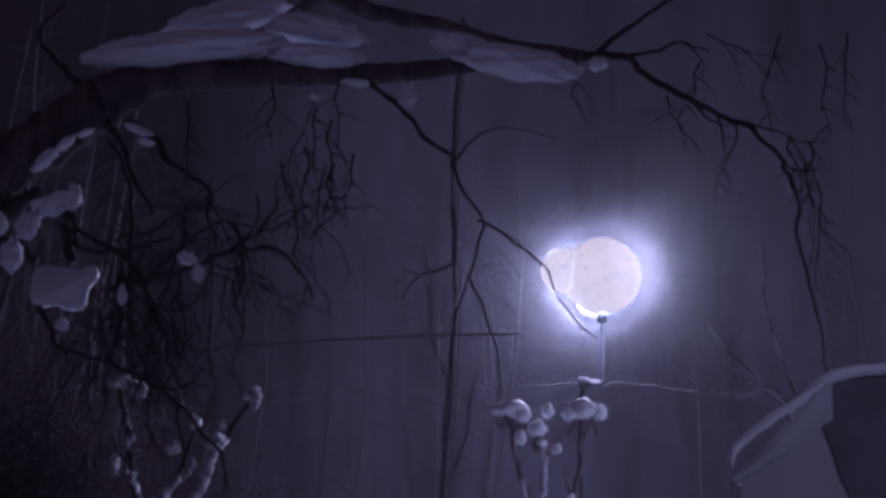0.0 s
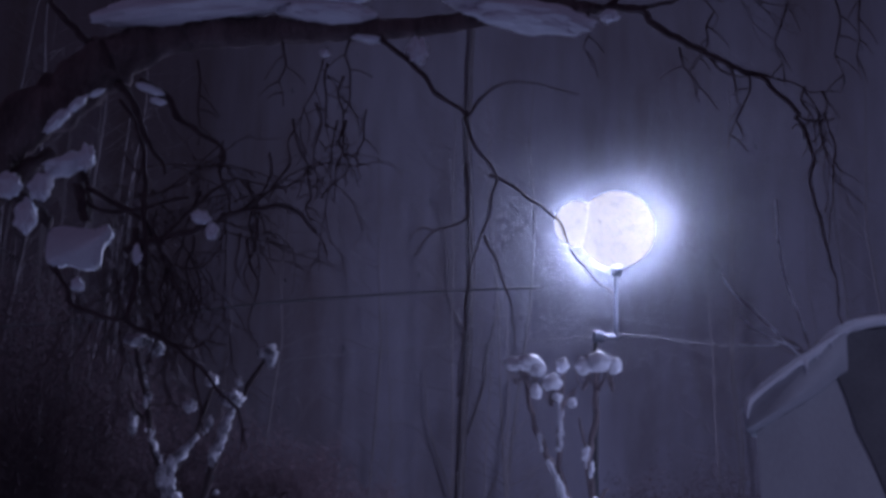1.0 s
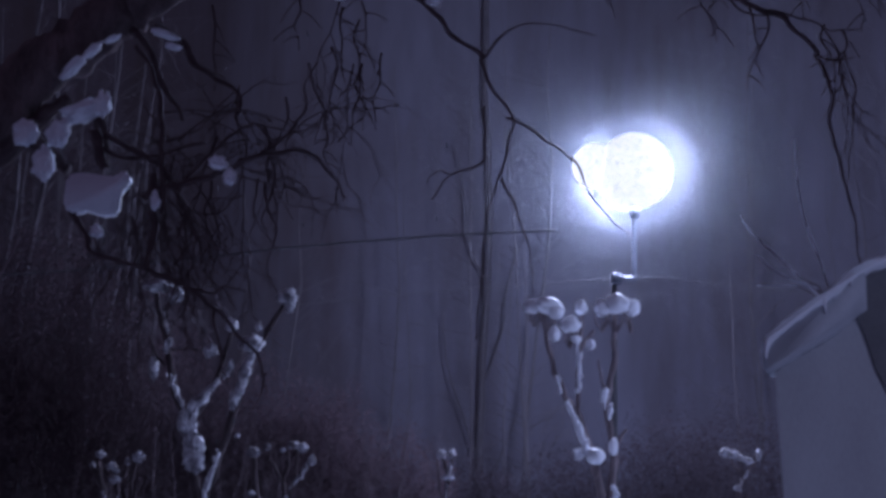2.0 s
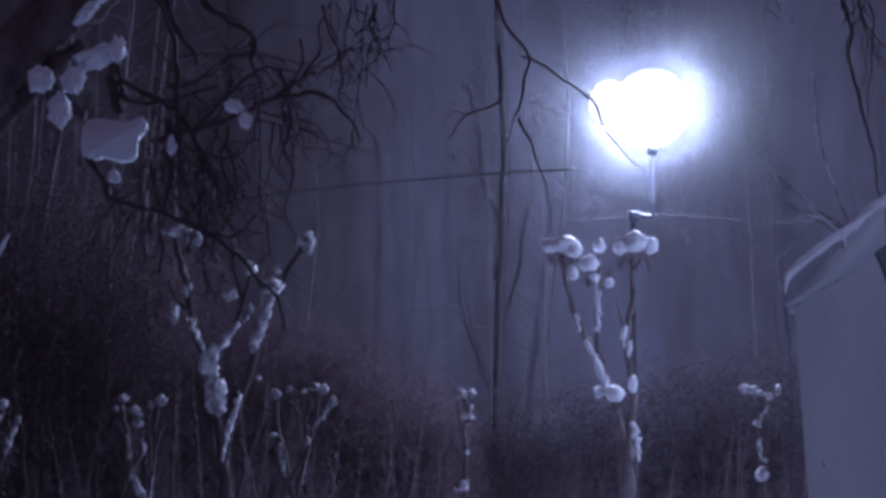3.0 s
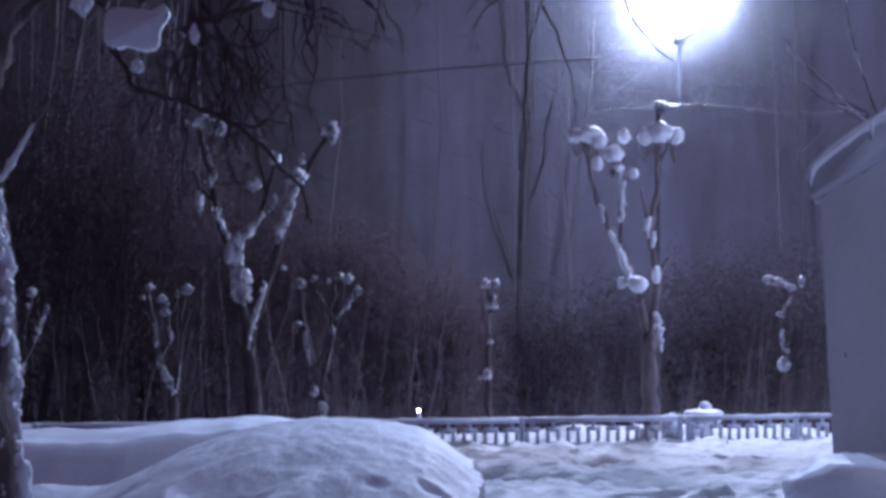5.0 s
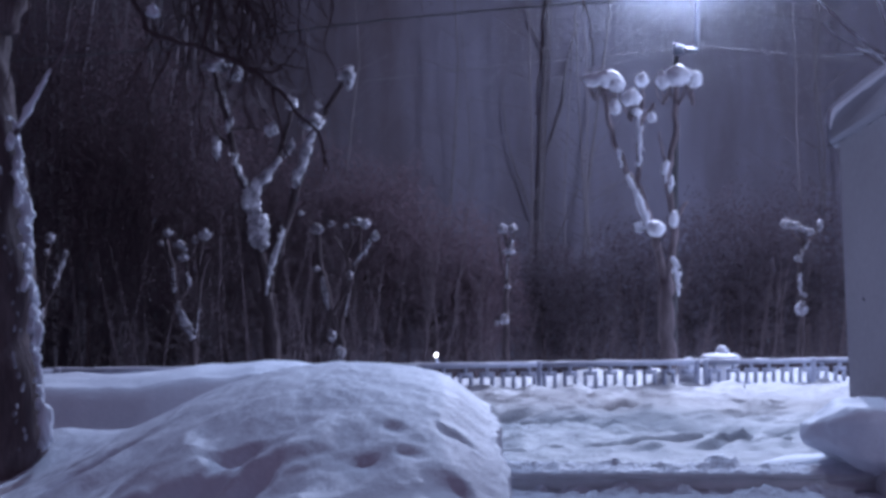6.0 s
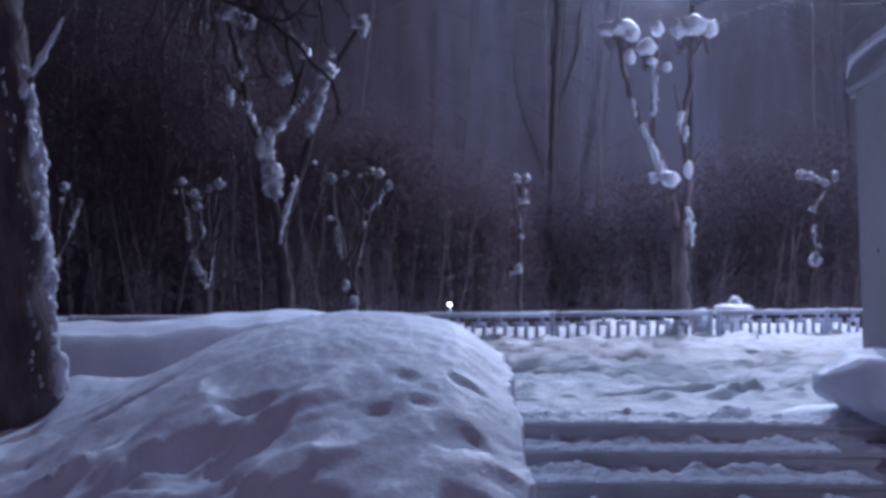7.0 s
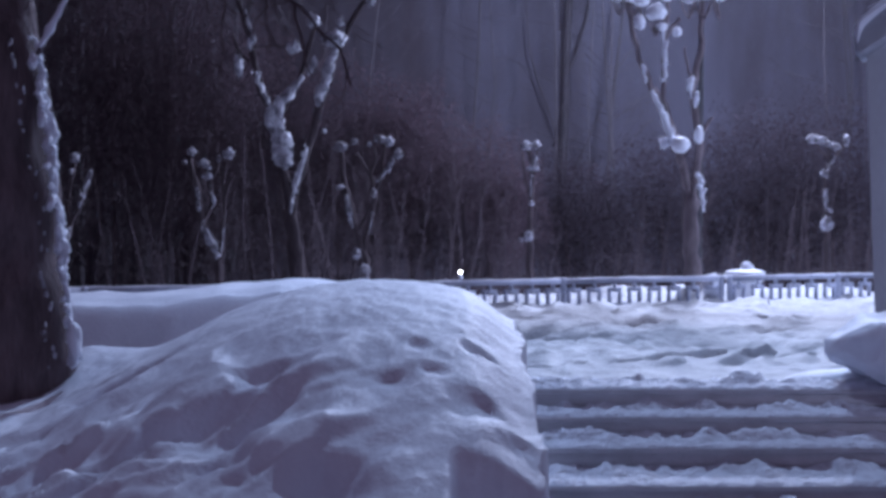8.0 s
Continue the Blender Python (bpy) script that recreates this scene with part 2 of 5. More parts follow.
def heap_height(x, y):
    """The ploughed heap beside the stair, with drifts and hollows."""
    crest = 1.12 * math.exp(-(abs(x + 0.42) / 1.95) ** 2.3) + 0.02
    far = smooth(4.3, 9.2, y) * (1 - smooth(9.5, 11.6, y) * 0.75)
    base = LOW + 0.02 + 0.60 * smooth(4.0, 8.6, y)
    h = base + max(0.0, crest - 0.42) * far
    slope = smooth(4.2, 5.4, y) * (1 - 0.9 * smooth(6.9, 8.1, y)) * (1 - 0.75 * smooth(-0.7, 0.1, x))
    u, v = x * 0.66 + y * 0.75, -x * 0.75 + y * 0.66
    drift = max(0.0, 1 - 1.5 * abs(fbm(u * 0.55, v * 1.7 + 0.25 * fbm(u, v, 8.0), 3.0, 3))) ** 2
    ripple = max(0.0, 1 - 1.7 * abs(fbm(u * 1.3, v * 4.3 + 0.3 * fbm(u * 2, v * 2, 4.0), 13.0, 3))) ** 2
    h += slope * 0.035 * ripple * (1 - 0.7 * smooth(-0.8, 0.1, x))
    h += slope * (0.13 * (drift - 0.4) * (1 - smooth(-0.9, -0.1, x)) + 0.045 * fbm(u * 1.1, v * 4.2, 6.0, 4))
    h += 0.012 * fbm(x * 4, y * 4, 2) + 0.005 * fbm(x * 14, y * 14, 5)
    wx = x + 0.07 * fbm(x * 2.6, y * 2.6, 31.0, 3)
    wy = y + 0.10 * fbm(x * 2.4, y * 2.4, 47.0, 3)
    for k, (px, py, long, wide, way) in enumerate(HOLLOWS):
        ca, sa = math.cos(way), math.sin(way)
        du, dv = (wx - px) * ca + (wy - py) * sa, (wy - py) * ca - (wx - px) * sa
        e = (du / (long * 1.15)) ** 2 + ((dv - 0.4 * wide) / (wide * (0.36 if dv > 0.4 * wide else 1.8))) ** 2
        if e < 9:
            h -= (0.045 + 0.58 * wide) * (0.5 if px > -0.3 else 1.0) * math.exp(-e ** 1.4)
    # steep cut at the near corner by the stair
    lip = 6.62 - 0.25 * (x - 0.1) + 0.05 * fbm(x * 5, 2.0)
    h -= 0.55 * smooth(0.02, 0.16, x) * (1 - smooth(lip - 0.3, lip, y))
    # snow drifted round the foot of the tree
    h += 0.27 * math.exp(-((x + 2.42) / 0.24) ** 2 - ((y - 9.35) / 0.55) ** 2) + 0.07 * math.exp(-((x + 2.1) / 0.2) ** 2 - ((y - 9.3) / 0.5) ** 2)
    rim = smooth(2.2, 3.4, y) * smooth(-4.6, -3.9, x) * (1 - smooth(11.0, 11.8, y) * 0.9)
    h = LOW - 0.16 + (h - LOW + 0.16) * rim
    edge = 0.46 + 0.06 * fbm(y * 1.3, 3.0) + 0.02 * fbm(y * 4, 8.0)
    drop = smooth(edge - 0.34, edge, x)
    if x > edge - 0.34:
        h -= drop * 0.10
    if x > edge + 0.03:
        h = LOW - 0.3
    return h


sheet("snow_heap", -4.6, 0.62, 300, 2.2, 11.8, 340, heap_height, SNOW, "high ploughed heap of snow beside the stone stair", "snow heap", "stuff")


def bank_height(x, y):
    top = 0.91 + 0.035 * fbm(x * 0.8, 4.0) + 0.12 * smooth(-2.7, -1.7, x) * (1 - smooth(-1.2, -0.4, x)) + 0.02 * fbm(x * 2.6, 7.0)
    lip = 12.25 + 0.12 * fbm(x * 0.7, 3.0, 2.0) + 0.015 * fbm(x * 4.0, 3.0, 5.0)
    rise = smooth(lip - 0.35, lip, y) * 0.88 + 0.12 * smooth(lip - 0.1, lip + 0.5, y)
    return 0.35 + (top - 0.35) * rise * (1 - 0.25 * smooth(13.2, 15.5, y)) + 0.02 * fbm(x * 3, y * 3, 9)


sheet("snow_bank", -9.0, 0.3, 160, 11.7, 15.6, 90, bank_height, SNOW, "long drift of snow piled behind the heap", "snow bank", "stuff")

# ---- stair ----
stairs = thing("stairs", (2.0, 9.0, LOW), "grey stone stair with snow left on its treads", "stairs", kind="structure")
NOSES = ((0.45, 9.50), (0.30, 9.22), (0.15, 8.88), (0.0, 8.40), (-0.15, 7.95))


def tread_snow(z, front, back, seed):
    """Broken strip of trodden snow along a tread."""
    bm = bmesh.new()
    nx, ny = 260, 12
    x0, x1 = 0.46, 4.4
    rows = []
    for j in range(ny + 1):
        v = j / ny
        row = []
        for i in range(nx + 1):
            x = x0 + (x1 - x0) * i / nx
            lead = front - 0.008 + 0.022 * max(0, fbm(x * 2.2, seed, 1)) + 0.012 * fbm(x * 9.0, seed, 2)
            y = lead + (back - lead) * v
            pile = smooth(-0.25, 0.6, fbm(x * 3.2, v * 1.5 + seed, 3, 2)) + 0.45 * smooth(0.0, 0.5, fbm(x * 9, v * 5 + seed, 5, 2))
            thick = 0.02 + 0.012 * v + 0.055 * smooth(0.15, 0.8, v) * pile + 0.012 * fbm(x * 14, v * 6 + seed, 4)
            row.append(bm.verts.new((x, y, z + (max(thick, 0.006) if j else 0.002))))
        rows.append(row)
    for j in range(ny):
        for i in range(nx):
            bm.faces.new((rows[j][i], rows[j][i + 1], rows[j + 1][i + 1], rows[j + 1][i]))
    return bm


for k, (z, y) in enumerate(NOSES):
    back_edge = NOSES[k - 1][1] + 0.1 if k else 9.9
    part("riser", box((0.3, y + 0.014, z - 0.155), (4.6, back_edge, z - 0.028)), STONE, stairs)
    part("tread", box((0.3, y, z - 0.03), (4.6, back_edge, z), 0.008), STONE, stairs)
    if k:
        part("tread_snow", tread_snow(z, y, NOSES[k - 1][1] + 0.005, k * 3.7), TRODDEN, stairs, "trodden crust of snow")
part("tread_snow", tread_snow(0.45, 9.50, 9.80, 20.1), TRODDEN, stairs, "trodden crust of snow")

cheek = thing("cheek_wall", (3.0, 9.2, 0.0), "low stone side wall of the stair under thick snow", "side wall", kind="structure")
bm = bmesh.new()
prof = [(8.3, -0.3), (8.3, 0.12), (8.9, 0.32), (9.5, 0.58), (10.1, 0.68), (10.1, -0.3)]
a = [bm.verts.new((3.10, y, z)) for y, z in prof]
b = [bm.verts.new((3.75, y, z)) for y, z in prof]
bm.faces.new(a[::-1])
bm.faces.new(b)
for i in range(len(prof)):
    j = (i + 1) % len(prof)
    bm.faces.new((a[i], a[j], b[j], b[i]))
bmesh.ops.bevel(bm, geom=bm.edges[:], offset=0.03, segments=2, affect="EDGES")
part("masonry", bm, STONE, cheek)


def snow_wedge(detail=5):
    """Deep snow that juts out over the end of the side wall."""
    bm = bmesh.new()
    bmesh.ops.create_icosphere(bm, subdivisions=detail, radius=1)
    for v in bm.verts:
        d = Vector([math.copysign(abs(c) ** 0.5, c) for c in v.co])
        t = (d.x + 1) / 2
        top, under = 0.83 + 0.11 * smooth(0, 0.3, t), 0.62 - 0.20 * smooth(0.0, 0.55, t)
        z = under + (top - under) * (d.z + 1) / 2
        y = 9.68 + d.y * 0.40 * (0.6 + 0.4 * smooth(0, 0.35, t)) - 0.05 * d.z
        shift = Vector(noise.noise_vector(Vector((t * 4, y * 4, z * 5)))) * 0.035 + Vector(noise.noise_vector(Vector((t * 13, y * 12, z * 14)))) * 0.012
        v.co = Vector((2.66 + 0.96 * t, y, z)) + shift
    return bm


part("snow_cap", snow_wedge(), SNOW, cheek, "thick overhanging snow")
part("snow_drift", lump((2.80, 10.05, 0.38), (0.50, 0.32, 0.15), 4, 0.08, 6.0, 0.1, -0.12, 1.2), SNOW, cheek, "snow drifted against the side wall")

# ---- gate pylon ----
pylon = thing("wall_1", (3.9, 10.8, PLAZA), "pale plastered gate pylon with a curved snow-topped coping", "wall", kind="structure")


CREST = ((2.95, 2.90), (2.972, 2.979), (3.008, 3.03), (3.095, 3.108), (3.292, 3.261), (3.49, 3.387), (3.602, 3.493), (3.713, 3.574), (3.846, 3.621), (4.056, 3.659), (4.6, 3.70), (6.3, 3.72))
UNDERSIDE = ((6.3, 3.44), (4.6, 3.42), (4.1, 3.39), (3.742, 3.276), (3.52, 3.10), (3.302, 2.968), (3.129, 2.859), (2.985, 2.785), (2.958, 2.80))


def arch_top(x):
    """Upper edge of the curved coping."""
    return float(np.interp(x, [p[0] for p in CREST], [p[1] for p in CREST]))


def pylon_body(x0, x1, y0, y1, z0, drop, lean, n=28):
    bm = bmesh.new()
    rows = []
    for i in range(n + 1):
        x = x0 + (x1 - x0) * i / n
        top = arch_top(x) - drop
        low = x + lean * (1 - i / n)
        skew = 0.16 * (1 - i / n)
        rows.append([bm.verts.new(c) for c in ((low, y0, z0), (x, y0, top), (x + skew, y1, top), (low + skew, y1, z0))])
    for p, q in zip(rows, rows[1:]):
        for k in range(4):
            bm.faces.new((p[k], q[k], q[(k + 1) % 4], p[(k + 1) % 4]))
    bm.faces.new(rows[0][::-1])
    bm.faces.new(rows[-1])
    return bm


part("body", pylon_body(3.085, 6.2, 10.27, 10.53, 0.2, 0.2, 0.10), PLASTER, pylon, "", False)


def coping_slab(outline, y0, y1, bevel):
    """A slab of the given outline, its depth following the wall's turn."""
    bm = bmesh.new()
    near = [bm.verts.new((x, y0, z)) for x, z in outline]
    far = [bm.verts.new((x + 0.4 * (y1 - y0), y1, z)) for x, z in outline]
    bm.faces.new(near)
    bm.faces.new(far[::-1])
    for i in range(len(outline)):
        j = (i + 1) % len(outline)
        bm.faces.new((near[i], far[i], far[j], near[j]))
    bmesh.ops.recalc_face_normals(bm, faces=bm.faces)
    if bevel:
        rims = [e for e in bm.edges if abs(e.verts[0].co.y - e.verts[1].co.y) < 1e-6]
        bmesh.ops.bevel(bm, geom=rims, offset=bevel, segments=3, affect="EDGES")
    return bm


crest_line = curve_points([(x, 0, z) for x, z in CREST], [0] * len(CREST), 4)[0]
under_line = curve_points([(x, 0, z) for x, z in UNDERSIDE], [0] * len(UNDERSIDE), 4)[0]
part("coping", coping_slab([(p.x, p.z) for p in crest_line + under_line if p.x < 3.76], 10.10, 10.54, 0.014), COPING, pylon)
lid = [(p.x - 0.016, p.z + 0.024 + 0.012 * fbm(p.x * 7, 1.0)) for p in crest_line] + [(p.x + 0.018, p.z - 0.028 - 0.03 * max(0.0, fbm(p.x * 11, 4.0))) for p in crest_line[::-1]]
part("snow_cap", coping_slab(lid, 10.08, 10.56, 0.006), SNOW, pylon, "thin crust of snow with small drips")
# Dark strip that paints in the line of shade beneath the coping.
part("shade_line", tube(bmesh.new(), [(p.x + 0.03, 10.262, p.z - 0.012) for p in under_line[8:30]], [0.006 + 0.012 * abs(fbm(p.x * 6, 2.0)) for p in under_line[8:30]], 6, 2, 0.4), DARK_PLASTER, pylon, "dark strip for the shade under the coping")
# Darker plaster to the right of a slanting edge.
bm = bmesh.new()
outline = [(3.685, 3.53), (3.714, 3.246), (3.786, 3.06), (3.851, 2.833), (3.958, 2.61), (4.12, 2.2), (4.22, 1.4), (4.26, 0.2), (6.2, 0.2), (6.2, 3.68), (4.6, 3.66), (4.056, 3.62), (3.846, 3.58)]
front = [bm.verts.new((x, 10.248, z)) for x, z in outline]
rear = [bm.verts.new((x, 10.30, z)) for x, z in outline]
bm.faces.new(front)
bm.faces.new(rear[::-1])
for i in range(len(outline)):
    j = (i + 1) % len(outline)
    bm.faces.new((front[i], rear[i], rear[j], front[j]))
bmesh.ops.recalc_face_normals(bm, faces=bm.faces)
part("dark_panel", bm, DARK_PLASTER, pylon, "darker plaster panel", False)
for x, w, h in ((3.42, 0.02, 0.13), (3.5, 0.012, 0.07), (3.3, 0.012, 0.05), (3.62, 0.014, 0.08)):
    part("icicle", limb([(x, 10.09, arch_top(x) - 0.01), (x + 0.01, 10.085, arch_top(x) - h)], w, 0.004, 6, 2), SNOW, pylon)
part("snow_drift", lump((3.25, 10.2, 0.58), (0.26, 0.3, 0.34), 4, 0.1, 5.0, 0.1), SNOW, pylon, "snow drifted against the foot")


# ---- fence ----
fence = thing("fence", (1.5, fence_y(1.5), PLAZA), "grey-blue painted iron fence half buried in snow", "fence")
TOP = 0.75


def on_fence(x, z, off=0.0):
    return (x, fence_y(x) - off, z)


def bar(x0, z0, x1, z1, half, deep=0.025):
    """A flat iron bar along the line of the fence."""
    bm = bmesh.new()
    p, q = Vector(on_fence(x0, z0)), Vector(on_fence(x1, z1))
    way = (q - p).normalized()
    out = way.cross(Vector((0.387, -0.922, 0))).normalized() * half
    d = Vector((0.387, -0.922, 0)) * deep
    c = [bm.verts.new(e + s * out + r * d) for e in (p, q) for s, r in ((1, 1), (1, -1), (-1, -1), (-1, 1))]
    for f in ((0, 1, 2, 3), (7, 6, 5, 4), (0, 4, 5, 1), (1, 5, 6, 2), (2, 6, 7, 3), (3, 7, 4, 0)):
        bm.faces.new([c[i] for i in f])
    bmesh.ops.recalc_face_normals(bm, faces=bm.faces)
    return bm


posts = [-6.2, -4.3, -2.4, -0.4, 1.66, 4.035, 4.165, 5.95, 7.8]
for x in posts:
    post = part("post", box((x - 0.035, fence_y(x) - 0.035, 0.2), (x + 0.035, fence_y(x) + 0.035, TOP + 0.04), 0.01), IRON, fence)
    part("post_snow", lump((x, fence_y(x), TOP + 0.04), (0.04, 0.04, 0.02), 2, 0.2, x), SNOW, post)
for p, q in zip(posts, posts[1:]):
    if q - p < 0.5:
        continue
    part("rail", bar(p + 0.05, TOP, q - 0.05, TOP, 0.031, 0.03), IRON, fence)
    part("rail", bar(p + 0.05, 0.42, q - 0.05, 0.42, 0.02), IRON, fence)
    n = round((q - p) / 0.29)
    for i in range(n):
        c = p + (q - p) * (i + 0.5) / n
        part("stem", bar(c, TOP - 0.02, c, TOP - 0.11, 0.014), IRON, fence)
        part("crosspiece", bar(c - 0.095, TOP - 0.12, c + 0.095, TOP - 0.12, 0.03), IRON, fence)
        for s in (-1, 1) if abs(c - 3.89) > 0.2 else ():
            part("baluster", bar(c + s * 0.075, TOP - 0.12, c + s * 0.075, 0.38, 0.019), IRON, fence)
part("rail_snow", tube(bmesh.new(), [on_fence(x, TOP + 0.03) for x in (-6, -3, 0, 3, 5, 7)], [0.02] * 6, 6, 14, 0.5), SNOW, fence, "thin line of snow")

# ---- stone vase ----
vase = thing("stone_vase", (*(4.578, 21.3, 0.655)[:2], PLAZA), "white stone garden vase heaped with snow behind the fence", "vase")


def turned(profile, place, sides=24):
    bm = bmesh.new()
    rings = [[bm.verts.new((place[0] + r * math.cos(2 * math.pi * k / sides), place[1] + r * math.sin(2 * math.pi * k / sides), place[2] + z)) for k in range(sides)] for r, z in profile]
    for a, b in zip(rings, rings[1:]):
        for k in range(sides):
            bm.faces.new((a[k], a[(k + 1) % sides], b[(k + 1) % sides], b[k]))
    bm.faces.new(rings[0][::-1])
    bm.faces.new(rings[-1])
    return bm


vx = (4.578, 21.3, 0.655)[0]
part("plinth", box((vx - 0.2, 21.05, 0.3), (vx + 0.1, 21.4, 0.66), 0.02), WHITE_STONE, vase)
part("bowl", turned([(0.14, 0.10), (0.16, 0.16), (0.2, 0.20), (0.27, 0.25), (0.31, 0.30), (0.31, 0.35), (0.27, 0.37)], (vx, 21.3, 0.42)), WHITE_STONE, vase)
part("snow_cap", lump((vx, 21.3, 0.80), (0.31, 0.3, 0.06), 3, 0.12, 2), SNOW, vase)
part("snow_cap", lump((vx + 0.03, 21.3, 0.88), (0.10, 0.10, 0.09), 3, 0.15, 4), SNOW, vase)
bx = (3.979, 20.9, 0.589)[0]
stone_block = thing("stone_block", (bx, 20.75, PLAZA), "white stone block standing behind the fence", "stone block")
part("block", box((bx - 0.13, 20.65, 0.3), (bx + 0.13, 20.85, 0.78), 0.02), WHITE_STONE, stone_block)
part("snow_cap", lump((bx, 20.68, 0.60), (0.17, 0.16, 0.22), 3, 0.12, 1), SNOW, stone_block)

# ---- street lamp ----
LAMP = Vector((5.58, 28.0, 8.98))


def street_lamp(at, foot, label):
    ob = thing("street_lamp", (at.x, at.y, foot), label, "street lamp", "street lamps")
    part("pole", limb([(at.x - 0.47, at.y, foot - 0.9), (at.x - 0.46, at.y, foot + 2.5), (at.x - 0.44, at.y, at.z - 2.2)], 0.06, 0.05, 12, 4, 0.0), CABLE, ob)
    part("bracket", limb([(at.x - 0.46, at.y, at.z - 2.25), (at.x - 0.2, at.y, at.z - 2.25), (at.x - 0.02, at.y, at.z - 2.25)], 0.04, 0.04, 8, 3, 0.0), CABLE, ob)
    part("neck", limb([(at.x - 0.02, at.y, at.z - 2.29), (at.x - 0.02, at.y, at.z - 1.5), (at.x, at.y, at.z - 0.7)], 0.045, 0.04, 10, 3, 0.0), LAMP_IRON, ob)
    part("collar", turned([(0.07, -1.0), (0.11, -0.97), (0.12, -0.8), (0.07, -0.74)], at), LAMP_IRON, ob)
    # Both globes are larger than a lamp's: their shape holds its glare.
    big = part("globe", lump(at, (0.80, 0.80, 0.80), 4, 0.0, 0, 0.0), GLOBE, ob, "bluish white lamp globe enlarged to the size of its glare")
    small = part("globe", lump(at + Vector((-0.82, 0.05, 0.10)), (0.47, 0.47, 0.47), 4, 0.0, 0, 0.0), GLOBE, ob, "smaller glowing globe added for the side lobe of the glare")
    part("arm", limb([(at.x - 0.1, at.y + 0.6, at.z - 0.7), (at.x - 0.35, at.y + 0.65, at.z - 0.6), (at.x - 0.7, at.y + 0.4, at.z - 0.1)], 0.03, 0.025, 8, 4, 0.0), LAMP_IRON, ob)
    for g in (big, small):
        g.visible_shadow = False
    return ob


street_lamp(LAMP, PLAZA, "tall street lamp behind the fence, its glare built as two globes")
bulb(LAMP, 9400, (0.555, 0.665, 1.0), 0.5)


def hooded_fill(at, target, foot, power, cone, label):
    """An added, unseen fill light; its hood keeps the beam on one area."""
    ob = thing("fill_light", (at.x + 0.3, at.y, foot), label, "path light", "hooded path lights")
    part("pole", limb([(at.x + 0.3, at.y, foot), (at.x + 0.3, at.y, 3.0), (at.x + 0.25, at.y, at.z + 0.25)], 0.07, 0.05, 10, 4, 0.0), LAMP_IRON, ob)
    part("hood", turned([(0.05, 0.42), (0.12, 0.40), (0.3, 0.25), (0.32, 0.21), (0.28, 0.22), (0.1, 0.38)], at), LAMP_IRON, ob)
    beam = bpy.data.lights.new("beam", "SPOT")
    beam.energy, beam.color, beam.shadow_soft_size, beam.spot_size, beam.spot_blend = power, (0.50, 0.625, 1.0), 0.22, radians(cone), 0.85
    new("beam", beam).matrix_world = look(at, target)




def span_fill(at, target, foot, power, cone, label):
    """An added, unseen fill lamp, hooded and hung on a wire between two masts."""
    ob = thing("fill_span_lamp", (at.x, at.y, foot), label, "street lamp", "street lamps")
    for x in (-14.0, 14.0):
        part("mast", limb([(x, at.y, foot), (x, at.y, 5.0), (x, at.y, at.z + 1.2)], 0.11, 0.07, 10, 3, 0.0), LAMP_IRON, ob)
    part("wire", limb([(-14.0, at.y, at.z + 1.1), (-7.0, at.y, at.z + 0.75), (at.x, at.y, at.z + 0.5), (7.0, at.y, at.z + 0.75), (14.0, at.y, at.z + 1.1)], 0.012, 0.012, 6, 5, 0.0), CABLE, ob)
    part("hood", turned([(0.04, 0.52), (0.12, 0.46), (0.3, 0.25), (0.32, 0.21), (0.28, 0.22), (0.1, 0.38)], at), LAMP_IRON, ob)
    beam = bpy.data.lights.new("beam", "SPOT")
    beam.energy, beam.color, beam.shadow_soft_size, beam.spot_size, beam.spot_blend = power, (0.40, 0.60, 1.0), 0.3, radians(cone), 0.85
    new("beam", beam).matrix_world = look(at, target)


span_fill(Vector((1.6, 17.6, 11.3)), (0.9, 9.0, 0.3), PLAZA - 0.35, 2500, 68, "unseen hooded fill lamp added on a wire over the terrace")
hooded_fill(Vector((7.5, 4.5, 5.0)), (4.0, 10.2, 2.0), LOW - 0.12, 400, 44, "unseen hooded fill light added to brighten the gate pylon")
hooded_fill(Vector((13.5, 16.5, 7.4)), (3.0, 21.5, 2.2), PLAZA - 0.35, 2750, 70, "unseen hooded fill light added to brighten the trees and fence")

junction = thing("cable_box", (5.084, 27.9, 6.73), "snow-topped junction box on the lamp pole", "junction box")
jb = Vector((5.198, 27.9, 6.685))
part("box", box(jb - Vector((0.13, 0.08, 0.1)), jb + Vector((0.08, 0.08, 0.09)), 0.02), LAMP_IRON, junction)
part("bracket", box(jb + Vector((0.15, -0.02, -0.03)), jb + Vector((0.36, 0.1, 0.03)), 0.006), LAMP_IRON, junction)
part("snow_cap", lump(jb + Vector((-0.03, 0, 0.10)), (0.11, 0.08, 0.022), 3, 0.35, 5), DIM_DUSTED, junction)


def cable(points, r, label, snow=False):
    ob = thing("cable", points[0], label, "cable", "overhead cables")
    part("wire", limb(points, r, r, 6, 8, 0.0), CABLE, ob)
    if snow:
        part("snow_line", tube(bmesh.new(), [Vector(p) + Vector((0, 0, r)) for p in points], [r * k for k in (1.0, 1.0, 0.8, 0.5, 0.2, 0.1)], 6, 10, 0.5), SNOW, ob)


cable([(5.083, 27.9, 6.683), (4.28, 27.9, 6.616), (3.363, 27.9, 6.512), (1.652, 27.9, 6.342), (-1.18, 27.9, 5.987), (-5.655, 27.9, 5.311)], 0.006, "thin overhead cable running from the lamp pole")
cable([(5.371, 27.9, 6.756), (6.349, 27.9, 6.722), (7.27, 27.9, 6.629), (8.54, 27.9, 6.54), (10.275, 27.9, 6.375), (13.761, 27.9, 6.044)], 0.006, "thin overhead cable running from the lamp pole")
